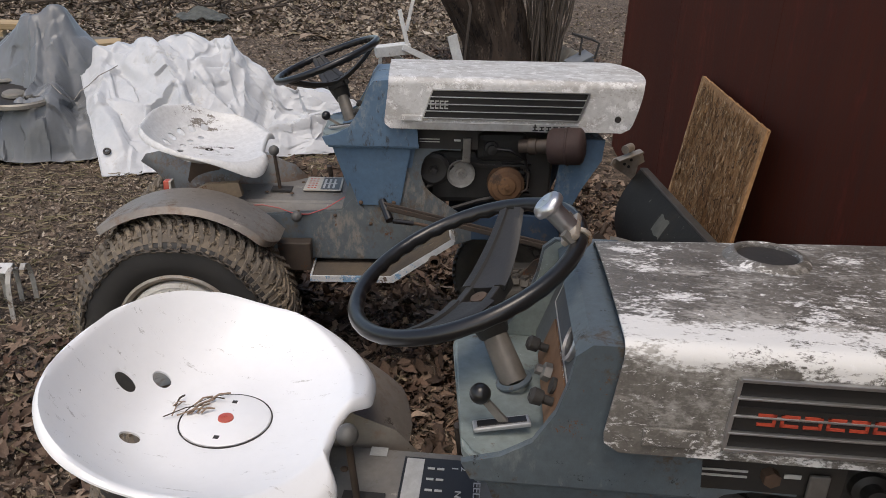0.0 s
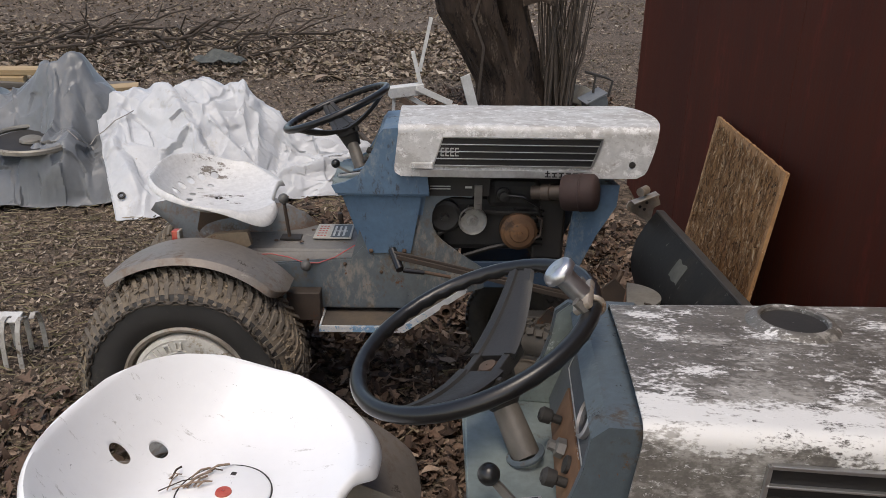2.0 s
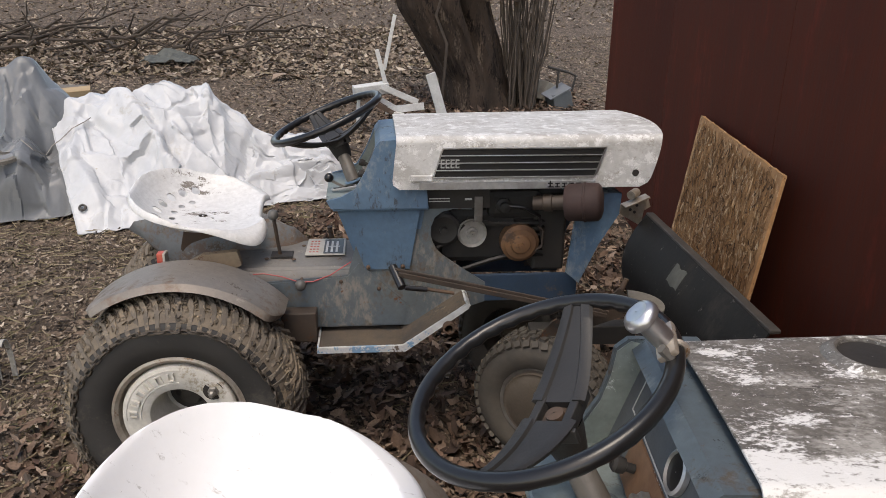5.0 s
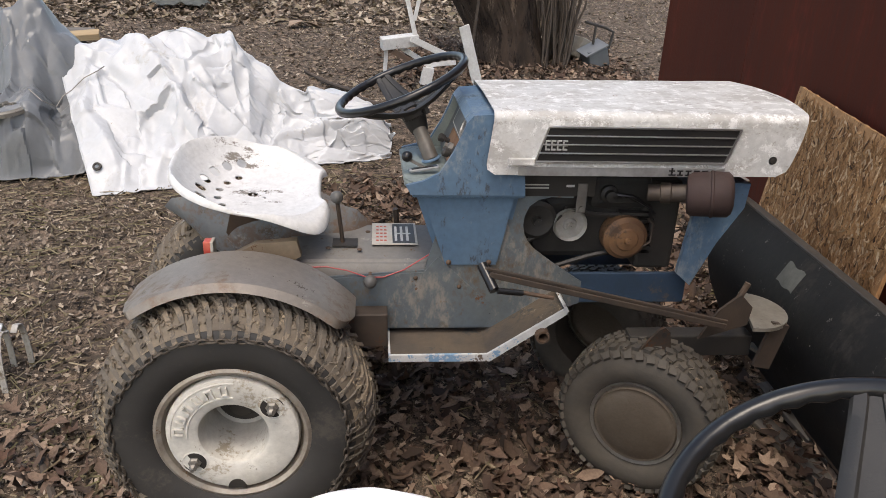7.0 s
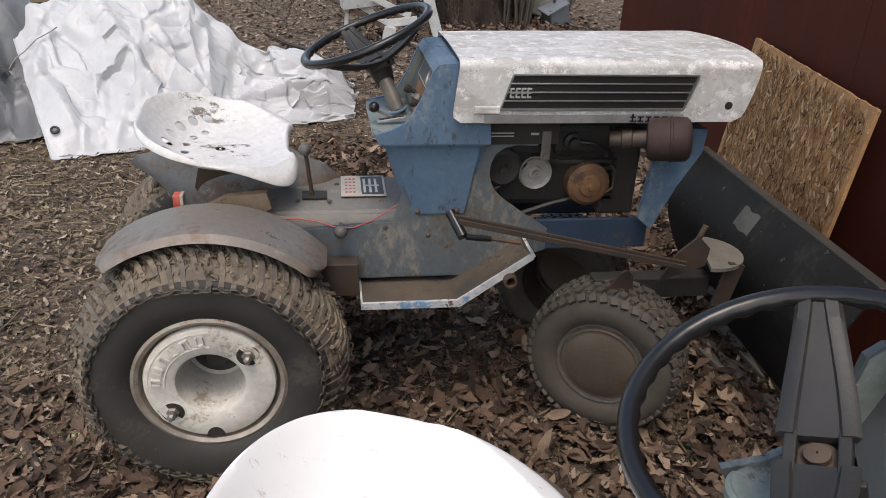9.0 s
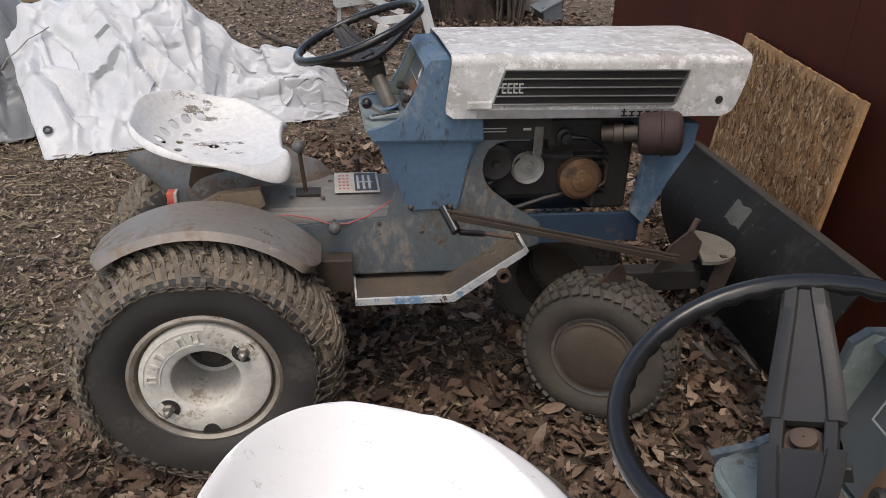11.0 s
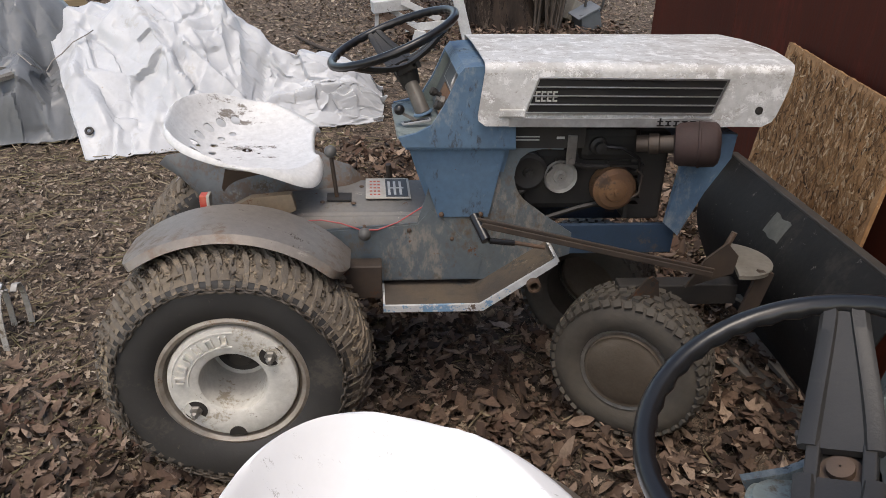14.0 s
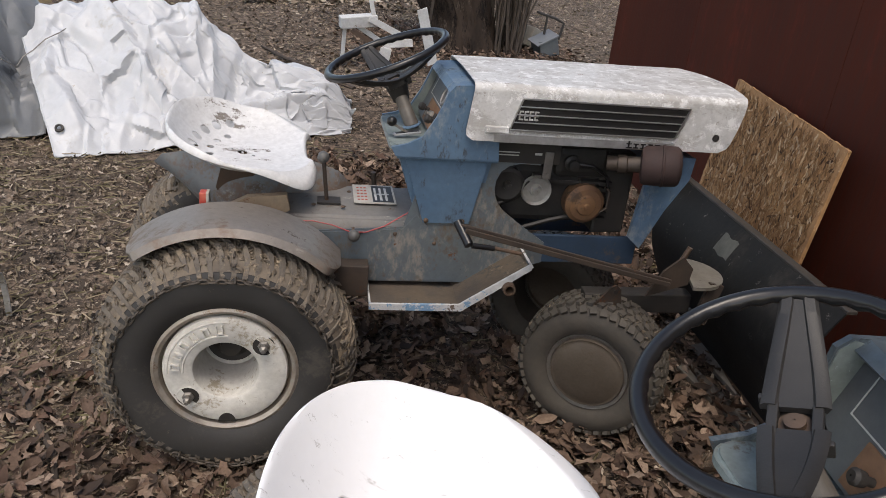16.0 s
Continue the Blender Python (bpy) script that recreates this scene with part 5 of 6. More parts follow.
for i in range(5200):
    a, b = nrng.uniform(0.03, 0.97), nrng.uniform(0.035, 0.95)
    c = T + U * a + D * b
    ang = nrng.normal(0.15, 0.55) if i % 7 else nrng.uniform(0, 3.14)
    d = Dn * math.cos(ang) + Un * math.sin(ang)
    s = front_n.cross(d)
    L, Wd, z = nrng.uniform(0.006, 0.026), nrng.uniform(0.0015, 0.0075), nrng.uniform(0.0004, 0.0022)
    k = len(verts)
    for e, f, lift in ((-1, -0.6, 0), (-0.8, 1, z), (0.9, 0.8, z), (1, -0.7, 0.0003)):
        verts.append(c + d * (L * e) + s * (Wd * f) + front_n * (0.0006 + lift))
    faces.append((k, k + 1, k + 2, k + 3))
me = bpy.data.meshes.new("wood_strand")
me.from_pydata(verts, [], faces)
me.materials.append(STRAND)
ob = new("wood_strand", me)
ob.parent = board
tagged(ob, "pressed wood strands", kind="stuff")

# dozer blade: curved mouldboard with a folded top edge
blade = thing("dozer_blade", Matrix(), "black steel dozer blade mounted ahead of the blue tractor", "blade")


def mould(u, v):
    y = 2.03 + 1.02 * u
    z = 0.10 + 0.48 * v
    x = 0.862 + 0.085 * u - 0.09 * math.sin(math.pi * v ** 1.3) + 0.03 * (1 - v)
    return (x, y, z)


part("mouldboard", sheet(bmesh.new(), mould, 20, 24, 0.005), BLADE, blade, "curved black mouldboard", smooth=True)
part("top_edge", box(bmesh.new(), (0.915, 2.54, 0.584), (0.03, 1.03, 0.012), pose(0, 0, 0, 0, 0, -4.8), 0.003), BLADEEDGE, blade)
rng = random.Random(2)
bm = sheet(bmesh.new(), lambda u, v: tuple(Vector(mould(0.49 + 0.09 * u, 0.80 + 0.12 * v + 0.006 * math.sin(9 * u))) + Vector((-0.004, 0, 0.003))), 10, 8, 0.001)
part("old_sticker", bm, SHINGLE, blade, "scuffed pale sticker")
# rusty angle bracket bolted on the far end of the blade
part("end_bracket", slab(bmesh.new(), [(0.822, 0.60), (0.842, 0.585), (0.912, 0.545), (0.925, 0.56), (0.93, 0.60), (0.955, 0.615), (0.94, 0.658), (0.895, 0.64), (0.83, 0.625)], 3.045, 3.053), STEELTAN, blade, "rusty tan angle bracket")
part("bracket_flange", box(bmesh.new(), (0.885, 3.025, 0.645), (0.10, 0.05, 0.006), pose(0, 0, 0, 0, -22, 0), 0.001), STEELTAN, blade)
for x, z in ((0.875, 0.605), (0.893, 0.595), (0.90, 0.622)):
    part("bracket_hole", rod(bmesh.new(), (x, 3.0435, z), (x, 3.046, z), 0.006, seg=12), DARK, blade)
part("bracket_roller", rod(bmesh.new(), (0.862, 3.02, 0.668), (0.895, 3.05, 0.672), 0.017, seg=18), STEELTAN, blade, smooth=True)
part("cutting_edge", box(bmesh.new(), (0.985, 2.53, 0.085), (0.012, 1.03, 0.09), pose(0, 0, 0, 0, 12, -4.8), 0.002), RUSTY, blade)
part("skid_plate", slab(bmesh.new(), [(0.862, 2.734), (0.976, 2.717), (1.017, 2.649), (0.999, 2.498), (0.97, 2.464)], 0.20, 0.21, "z"), DISC, blade, "pale rusty skid plate")
part("rivet", ball(bmesh.new(), tuple(mould(0.32, 0.67)), 0.006, seg=8), STEEL, blade, smooth=True)
part("rivet", ball(bmesh.new(), tuple(mould(0.58, 0.93)), 0.005, seg=8), STEEL, blade, smooth=True)

# planks half buried by the blade
for x, y, z, rz, L in ((0.985, 2.49, 0.035, -84, 0.46), (0.90, 2.42, 0.02, -76, 0.40)):
    ob = part("plank", box(bmesh.new(), (0, 0, 0), (L, 0.06, 0.018), None, 0.003), GREYWOOD)
    tagged(ob, "weathered grey plank lying in dry leaves", "plank", "planks by the blade").matrix_world = pose(x, y, z, 4, 6, rz)


# ---- tarps ----
def along(points, u):
    """Points (x, y), evenly spaced over u from 0 to 1."""
    k = np.linspace(0, 1, len(points))
    return np.interp(u, k, [p[0] for p in points]), np.interp(u, k, [p[1] for p in points])


def soften(h, n):
    for _ in range(n):
        for ax in (0, 1):
            p = np.concatenate([h.take([0], ax), h, h.take([-1], ax)], ax)
            m = h.shape[ax]
            h = 0.25 * p.take(range(m), ax) + 0.5 * h + 0.25 * p.take(range(2, m + 2), ax)
    return h


def crease(h, a, b, rs, n, length, width, height, lean):
    """Straight pinched folds: each a crest or a valley that dies away at its ends."""
    for _ in range(n):
        ca, cb = rs.uniform(a.min(), a.max()), rs.uniform(b.min(), b.max())
        t = rs.normal(*lean)
        L, w = rs.uniform(*length), rs.uniform(*width)
        top = rs.uniform(*height) * (1 if rs.rand() < 0.62 else -0.8)
        bend = rs.normal(0, 0.25)
        along_it = (a - ca) * math.cos(t) + (b - cb) * math.sin(t)
        across = -(a - ca) * math.sin(t) + (b - cb) * math.cos(t) + bend * along_it ** 2
        fade = np.clip(1 - np.abs(along_it) / L, 0, 1) ** 0.7
        side = np.where(across > 0, 1.0, rs.uniform(0.35, 0.8))
        h += top * fade * np.clip(1 - np.abs(across) / (w * (0.35 + 0.65 * fade) * side), 0, 1) ** 1.15
    return h


def facets(q, depth):
    """Flat tilted facets, as in crumpled plastic."""
    d, pts = noise.voronoi(q, distance_metric="DISTANCE", exponent=2.5)
    total, weight = 0.0, 0.0
    for k in range(3):
        c = pts[k]
        gx, gy = noise.noise(c * 7.3) * 2.2, noise.noise(c * 7.3 + Vector((9, 4, 2))) * 2.2
        w = math.exp(-(d[k] - d[0]) * 75)
        total += w * ((q.x - c.x) * gx + (q.y - c.y) * gy + 0.35 * noise.noise(c * 3.1))
        weight += w
    return depth * total / weight


def tarp(name, label, mat, front, ridge, rear, heights, fall, seed, nx, ny):
    """A sheet pulled from its front edge over a ridge to the ground behind, with long pinched folds and small crumples."""
    rs = np.random.RandomState(seed)
    u, v = np.meshgrid(np.linspace(0, 1, nx), np.linspace(0, 1, ny), indexing="ij")
    (fx, fy), (mx_, my_), (bx, by) = along(front, u), along(ridge, u), along(rear, u)
    k, g = np.clip(v / 0.8, 0, 1), np.clip((v - 0.8) / 0.2, 0, 1)
    x = (fx * (1 - k) + mx_ * k) * (1 - g) + bx * g
    y = (fy * (1 - k) + my_ * k) * (1 - g) + by * g
    h = np.interp(u, [q[0] for q in heights], [q[1] for q in heights]) * np.interp(v, [q[0] for q in fall], [q[1] for q in fall])
    h = soften(h, 14)
    a, b = u * 2.0, v * 1.35
    folds = np.zeros_like(h)
    crease(folds, a, b, rs, 18, (0.35, 0.8), (0.06, 0.15), (0.035, 0.08), (1.75, 0.45))
    crease(folds, a, b, rs, 24, (0.14, 0.45), (0.03, 0.08), (0.02, 0.05), (1.5, 0.8))
    crease(folds, a, b, rs, 44, (0.05, 0.2), (0.012, 0.04), (0.006, 0.016), (0.8, 1.2))
    folds = soften(folds, 1)
    h = h + folds * np.clip(v * 9, 0.15, 1) * np.clip((1 - v) * 12, 0, 1)
    q = np.stack([x, y, 0.05 * (y - 2.3) + h], -1)
    du, dv = np.gradient(q, axis=0), np.gradient(q, axis=1)
    n = np.cross(du, dv)
    n /= np.maximum(np.linalg.norm(n, axis=-1), 1e-9)[..., None]
    n *= np.sign(n[..., 2].mean())
    for i in range(nx):
        for j in range(ny):
            w = Vector((a[i, j] + seed, b[i, j], 0))
            w += Vector((noise.noise(w * 3), noise.noise(w * 3 + Vector((5, 5, 5))), 0)) * 0.05
            q[i, j] += n[i, j] * (facets(w * 2.6, 0.052) + facets(w * 6.0, 0.015) + facets(w * 15.0, 0.0035))
    low = np.array([[ground_z(c, d) for c, d in row] for row in q[..., :2].tolist()])
    q[..., 2] = np.maximum(q[..., 2], low + 0.006)
    ids = np.arange(nx * ny).reshape(nx, ny)
    faces = np.stack([ids[:-1, :-1], ids[1:, :-1], ids[1:, 1:], ids[:-1, 1:]], -1).reshape(-1, 4)
    me = bpy.data.meshes.new(name)
    me.from_pydata(q.reshape(-1, 3).tolist(), [], faces.tolist())
    bm = bmesh.new()
    bm.from_mesh(me)
    top = thing(name, Matrix(), label, "tarp")
    ob = part("tarp_sheet", bm, mat, top, smooth=True)
    ob.data.set_sharp_from_angle(angle=radians(24))
    for e in (q[:, 0], q[0], q[:, -1], q[-1]):
        part("hem", tube(bmesh.new(), [tuple(p) for p in e[::2].tolist()], 0.0045, 5), mat, top, smooth=True)
    return top, q


white, wq = tarp("white_tarp", "crumpled white plastic tarp draped over a heap", TARPW,
                 [(-1.64, 4.44), (-1.34, 4.52), (-1.04, 4.66), (-0.74, 4.84), (-0.44, 4.93), (-0.14, 5.05)],
                 [(-2.0, 5.26), (-1.66, 5.26), (-1.3, 5.26), (-0.95, 5.28), (-0.55, 5.22), (-0.13, 5.2)],
                 [(-2.05, 5.9), (-1.66, 5.9), (-1.3, 5.9), (-0.95, 5.85), (-0.55, 5.6), (-0.11, 5.4)],
                 [(0, 0.50), (0.07, 0.60), (0.14, 0.60), (0.22, 0.60), (0.30, 0.69), (0.40, 0.71), (0.47, 0.64), (0.56, 0.56), (0.65, 0.49), (0.69, 0.37), (0.85, 0.34), (0.95, 0.27), (1, 0.10)],
                 [(0, 0), (0.05, 0.10), (0.3, 0.42), (0.55, 0.76), (0.75, 0.98), (0.8, 1.0), (0.88, 0.85), (1, 0)], 3, 200, 130)
grey, gq = tarp("grey_tarp", "crumpled grey plastic tarp beside the white tarp", TARPG,
                [(-3.6, 4.62), (-3.0, 4.66), (-2.4, 4.62), (-2.1, 4.62), (-1.76, 4.72)],
                [(-3.6, 5.25), (-3.0, 5.25), (-2.5, 5.25), (-2.15, 5.22), (-1.78, 5.25)],
                [(-3.6, 5.9), (-3.0, 5.9), (-2.5, 5.9), (-2.1, 5.9), (-1.75, 5.8)],
                [(0, 0.40), (0.3, 0.50), (0.6, 0.62), (0.72, 0.78), (0.79, 0.81), (0.85, 0.70), (0.92, 0.60), (1, 0.50)],
                [(0, 0), (0.06, 0.20), (0.14, 0.40), (0.30, 0.47), (0.45, 0.50), (0.58, 0.72), (0.72, 0.96), (0.8, 1.0), (0.9, 0.85), (1, 0)], 5, 180, 120)


def lie_on(q, x, y):
    d = (q[..., 0] - x) ** 2 + (q[..., 1] - y) ** 2
    near = d < 0.03 ** 2
    return float(q[..., 2][near].max()) if near.any() else float(q.reshape(-1, 3)[d.argmin()][2])


cord_way = [(-2.02, 4.86), (-1.95, 4.82), (-1.90, 4.86), (-1.88, 4.92), (-1.84, 4.95), (-1.78, 4.98), (-1.72, 5.03), (-1.70, 5.08)]
tagged(part("tarp_cord", tube(bmesh.new(), [(x, y, max(lie_on(wq, x, y), lie_on(gq, x, y)) + 0.010) for x, y in cord_way], 0.003, 6), STEEL, smooth=True), "thin grey cord lying over the tarp", "cord")
e = Vector(wq[7, 14].tolist())
part("grommet", lathe(bmesh.new(), [(0.010, 0.0), (0.012, 0.006), (0.021, 0.004), (0.023, -0.004)], 20, Matrix.Translation(e + Vector((0, -0.01, 0.012))) @ pose(0, 0, 0, 45, 0, 0)), DARK, white, "dark metal eyelet ring")
cover = thing("wheel_cover", pose(-2.24, 4.86, lie_on(gq, -2.24, 4.86) + 0.03, 9, 3, 0), "silver plastic wheel cover lying on the grey tarp", "wheel cover")
part("rim", lathe(bmesh.new(), [(0.218, 0.0), (0.224, 0.010), (0.238, 0.014), (0.25, 0.006), (0.254, -0.012), (0.238, -0.02), (0.218, 0.0)], 56), DISC, cover, smooth=True)
part("hub", lathe(bmesh.new(), [(0.0, 0.012), (0.045, 0.012), (0.06, 0.004), (0.065, -0.01)], 30), DISC, cover, smooth=True)
part("dish", lathe(bmesh.new(), [(0.0, -0.02), (0.21, -0.012)], 40), DARK, cover)
for i in range(12):
    part("spoke", box(bmesh.new(), (0.135, 0, 0.002), (0.155, 0.034, 0.014), Matrix.Rotation(6.2832 * i / 12, 4, "Z"), 0.005), DISC, cover)

# lumber behind the tarps
for x, y, z, rz, ry, L, mat in ((-3.05, 6.9, 0.26, 14, -4, 1.5, LUMBER), (-3.75, 7.0, 0.42, 6, 0, 1.3, LUMBER), (-3.85, 6.95, 0.36, 8, 0, 1.2, LUMBER), (-2.95, 7.15, 0.30, 22, 3, 1.1, GREYWOOD)):
    ob = part("lumber_board", box(bmesh.new(), (0, 0, 0), (L, 0.12, 0.05), None, 0.004), mat)
    tagged(ob, "pale sawn timber board on short logs", "board", "sawn boards").matrix_world = pose(x, y, ground_z(x, y) + z, 12, ry, rz)
for x in (-2.6, -3.3, -4.1):
    ob = part("log", rod(bmesh.new(), (0, -0.35, 0), (0, 0.4, 0), 0.13, 0.11, 14), BARK)
    tagged(ob, "short bark-covered log under the boards", "log", "logs under the boards").matrix_world = pose(x, 7.0, ground_z(x, 7.0) + 0.12)

# ---- tree ----
tree = thing("tree", pose(1.17, 7.85, 0.2), "thick leaning tree trunk with a torn bark hollow", "tree")
bm = bmesh.new()
path = [(0.0, 0, -0.1), (-0.03, 0, 0.1), (-0.10, 0, 0.35), (-0.22, 0, 0.65), (-0.38, 0, 1.0), (-0.50, 0, 1.5), (-0.56, 0, 2.2), (-0.38, 0, 3.2), (-0.4, 0, 4.5)]
radii = [0.42, 0.34, 0.34, 0.39, 0.45, 0.47, 0.44, 0.38, 0.3]


def trunk(u, v):
    f = v * (len(path) - 1)
    k = min(int(f), len(path) - 2)
    g = f - k
    p = Vector(path[k]).lerp(Vector(path[k + 1]), g)
    r = radii[k] * (1 - g) + radii[k + 1] * g
    a = 6.28318 * u
    d = Vector((math.cos(a), math.sin(a), 0))
    n = noise.noise(Vector((d.x * 2.2, d.y * 2.2, p.z * 1.3))) * 0.10 + noise.noise(Vector((d.x * 9, d.y * 9, p.z * 3))) * 0.03 - 0.035 * abs(noise.noise(Vector((d.x * 8 + 3, d.y * 8, p.z * 4.2)))) - 0.05 * abs(noise.noise(Vector((d.x * 17, d.y * 17, p.z * 5))))
    hollow = 0.26 * math.exp(-(((a - 4.95 + 6.28318) % 6.28318 - 0.0) / 0.30) ** 2) * math.exp(-((p.z - 0.95) / 0.28) ** 2)
    root = 0.12 * max(0, 0.3 - p.z) * (1 + math.sin(a * 5))
    return p + d * (r * (1 + n) - hollow + root)


sheet(bm, trunk, 170, 190)
part("trunk", bm, BARK, tree, "rough grey-brown bark", smooth=True)
rng = random.Random(12)
part("bark_flap", sheet(bmesh.new(), lambda u, v: (0.02 + 0.32 * u - 0.1, -0.47 - 0.06 * math.sin(3.1 * u) - 0.03 * v, 1.12 + 0.45 * v - 0.10 * abs(u - 0.5)), 8, 10, 0.03), BARK, tree, "loose bark flap over the hollow")
for i in range(75):
    x, y = rng.uniform(0.20, 0.50), rng.uniform(-0.40, 0.1)
    top = rng.uniform(0.9, 3.0)
    lean = rng.uniform(-0.14, 0.20)
    pts = [(x, y, -0.05)]
    for k in range(1, 7):
        f = k / 6
        pts.append((x + lean * f * top + rng.uniform(-0.02, 0.02), y + rng.uniform(-0.03, 0.03), top * f))
    part("shoot", tube(bmesh.new(), pts, [0.010 * (1 - 0.11 * k) * rng.uniform(0.5, 1.4) for k in range(7)], 6), SHOOT, tree, smooth=True)
part("vine", tube(bmesh.new(), [(-0.45, -0.35, 0.2), (-0.42, -0.42, 0.7), (-0.52, -0.4, 0.95), (-0.45, -0.45, 1.2), (-0.55, -0.4, 1.6), (-0.5, -0.4, 2.4)], 0.014, 7), SHOOT, tree, smooth=True)

# white metal scrap by the tree
scrap = thing("metal_scrap", pose(-0.02, 6.75, 0.24), "heap of bent white painted metal brackets", "scrap metal")
part("beam", box(bmesh.new(), (0.04, 0, 0.34), (0.30, 0.09, 0.09), pose(0, 0, 0, 8, -6, 12), 0.006), SCRAP, scrap, "white box beam")
for c, s, r in (((0.13, 0.0, 0.52), (0.035, 0.02, 0.30), (0, -14, 0)), ((0.20, 0.0, 0.72), (0.03, 0.015, 0.45), (0, 12, 0)), ((0.28, -0.02, 0.30), (0.34, 0.02, 0.05), (0, 24, 8)), ((0.60, -0.05, 0.26), (0.09, 0.012, 0.46), (0, -18, 20)), ((0.32, 0.0, 0.18), (0.34, 0.02, 0.06), (0, -8, -12)), ((-0.07, 0.0, 0.17), (0.03, 0.03, 0.3), (0, 3, 0)), ((0.26, -0.02, 0.08), (0.09, 0.07, 0.14), (0, 10, 0)), ((0.14, 0.03, 0.24), (0.25, 0.02, 0.04), (0, 30, 0))):
    part("bracket", box(bmesh.new(), c, s, pose(0, 0, 0, *r), 0.003), SCRAP, scrap)
part("rusty_strap", box(bmesh.new(), (0.12, -0.03, 0.2), (0.3, 0.02, 0.04), pose(0, 0, 0, 0, 28, 0)), RUSTY, scrap)

block = thing("concrete_block", pose(1.78, 7.95, 0.30, 0, 24, 18), "tilted hollow concrete block", "concrete block")
bm = box(bmesh.new(), (0, 0, 0.1), (0.2, 0.38, 0.19), None, 0.008)
part("block_body", bm, CONCRETE, block)
for y in (-0.09, 0.09):
    part("cavity", box(bmesh.new(), (0, y, 0.197), (0.12, 0.13, 0.004)), DARK, block)
motor = thing("grey_scrap_box", pose(1.92, 7.62, 0.28, 0, -14, 10), "grey metal scrap box with a bent rod", "scrap metal")
part("box_shell", box(bmesh.new(), (0, 0, 0.08), (0.2, 0.2, 0.16), None, 0.01), DASH, motor)
part("lid_plate", box(bmesh.new(), (-0.02, -0.02, 0.175), (0.24, 0.2, 0.012), pose(0, 0, 0, 10, -12, 0)), TARPG, motor)
part("bent_rod", tube(bmesh.new(), [(0.0, 0, 0.2), (0.05, 0, 0.36), (-0.05, 0.0, 0.42), (0.14, 0, 0.32), (0.22, 0, 0.26), (0.15, 0, 0.12)], 0.013, 8), DARK, motor)

# cultivator head standing on its tines
cult = thing("cultivator_head", pose(-1.40, 2.93, ground_z(-1.40, 2.93), 0, 0, -2), "white painted cultivator head with curved flat tines", "cultivator")
part("top_plate", box(bmesh.new(), (-0.26, -0.01, 0.178), (0.44, 0.055, 0.008), pose(0, 0, 0, 22, 0, 0), 0.003), SCRAP, cult, "riveted white top plate")
for i in range(8):
    x = -0.02 - 0.056 * i
    for s in (-1, 1):
        pts = [(0.0, 0.17), (s * 0.02, 0.186), (s * 0.045, 0.178), (s * 0.062, 0.14), (s * 0.07, 0.08), (s * 0.072, -0.03)]
        bm = bmesh.new()
        sheet(bm, lambda u, v: (x + 0.012 * s + (u - 0.5) * 0.018, *(lambda f: (lambda k: (pts[k][0] + (pts[k + 1][0] - pts[k][0]) * (f - k), pts[k][1] + (pts[k + 1][1] - pts[k][1]) * (f - k)))(min(int(f), 4)))(v * 5)), 1, 20, 0.004)
        part("tine", bm, TINE, cult)
    part("rivet", ball(bmesh.new(), (x, -0.012, 0.181), 0.007, (1, 1, 0.5), 8), STEEL, cult)

# brush and shingle scrap on the far slope
brush = thing("brush_pile", pose(-3.4, 11.4, ground_z(-3.4, 11.4)), "tangled pile of bare fallen branches", "brush pile")
for i in range(60):
    x, y, z = rng.uniform(-2.4, 2.0), rng.uniform(-0.8, 0.8), rng.uniform(0.02, 0.35)
    a, L, up = rng.uniform(-1.6, 1.6), rng.uniform(0.5, 1.9), rng.uniform(-0.1, 0.45)
    pts = [(x + L * f * math.cos(a) + rng.uniform(-0.09, 0.09), y + L * f * math.sin(a) * 0.6, max(0.02, z + up * f + rng.uniform(-0.08, 0.12))) for f in (0, 0.25, 0.5, 0.75, 1)]
    r = rng.uniform(0.006, 0.028)
    part("branch", tube(bmesh.new(), pts, [r, r * 0.9, r * 0.75, r * 0.6, r * 0.4], 6), SHOOT, brush, smooth=True)
tagged(part("shingle_scrap", sheet(bmesh.new(), lambda u, v: (-2.75 + 0.62 * u + 0.05 * v, 10.3 + 0.4 * v, ground_z(-2.4, 10.5) + 0.05 + 0.10 * abs(noise.noise(Vector((u * 4, v * 3, 7)))) + 0.12 * v * (1 - abs(2 * u - 1))), 18, 10, 0.01), SHINGLE), "crumpled grey-green shingle sheet on the brush", "shingle scrap")
tagged(part("cardboard_scrap", sheet(bmesh.new(), lambda u, v: (-1.02 + 0.5 * u, 9.2 + 0.16 * v + 0.25 * u, ground_z(-0.8, 9.3) + 0.02 + 0.05 * math.sin(5 * u + v)), 10, 5, 0.006), BIRCH, smooth=True), "pale peeling strip of bark on the ground", "bark strip")
tagged(part("fallen_stick", tube(bmesh.new(), [(-0.75, 7.2, 0.26), (-0.55, 6.75, 0.25), (-0.35, 6.5, 0.24), (-0.3, 6.3, 0.22), (-0.05, 6.0, 0.2)], [0.008, 0.014, 0.018, 0.022, 0.02], 7), SHOOT, smooth=True), "crooked fallen stick on bare ground", "stick")
tagged(part("fallen_stick", tube(bmesh.new(), [(x, y, ground_z(x, y) + 0.014) for x, y in ((-1.05, 2.18), (-1.086, 2.31), (-1.18, 2.47), (-1.262, 2.628))], [0.008, 0.01, 0.011, 0.009], 7), SHOOT, smooth=True), "short grey stick among leaves", "stick")
# twigs resting in the near seat
litter = thing("twig_litter", NEAR @ pose(-0.008, 0.042, 0.737), "small dry twigs and leaf bits in the seat", "twigs")
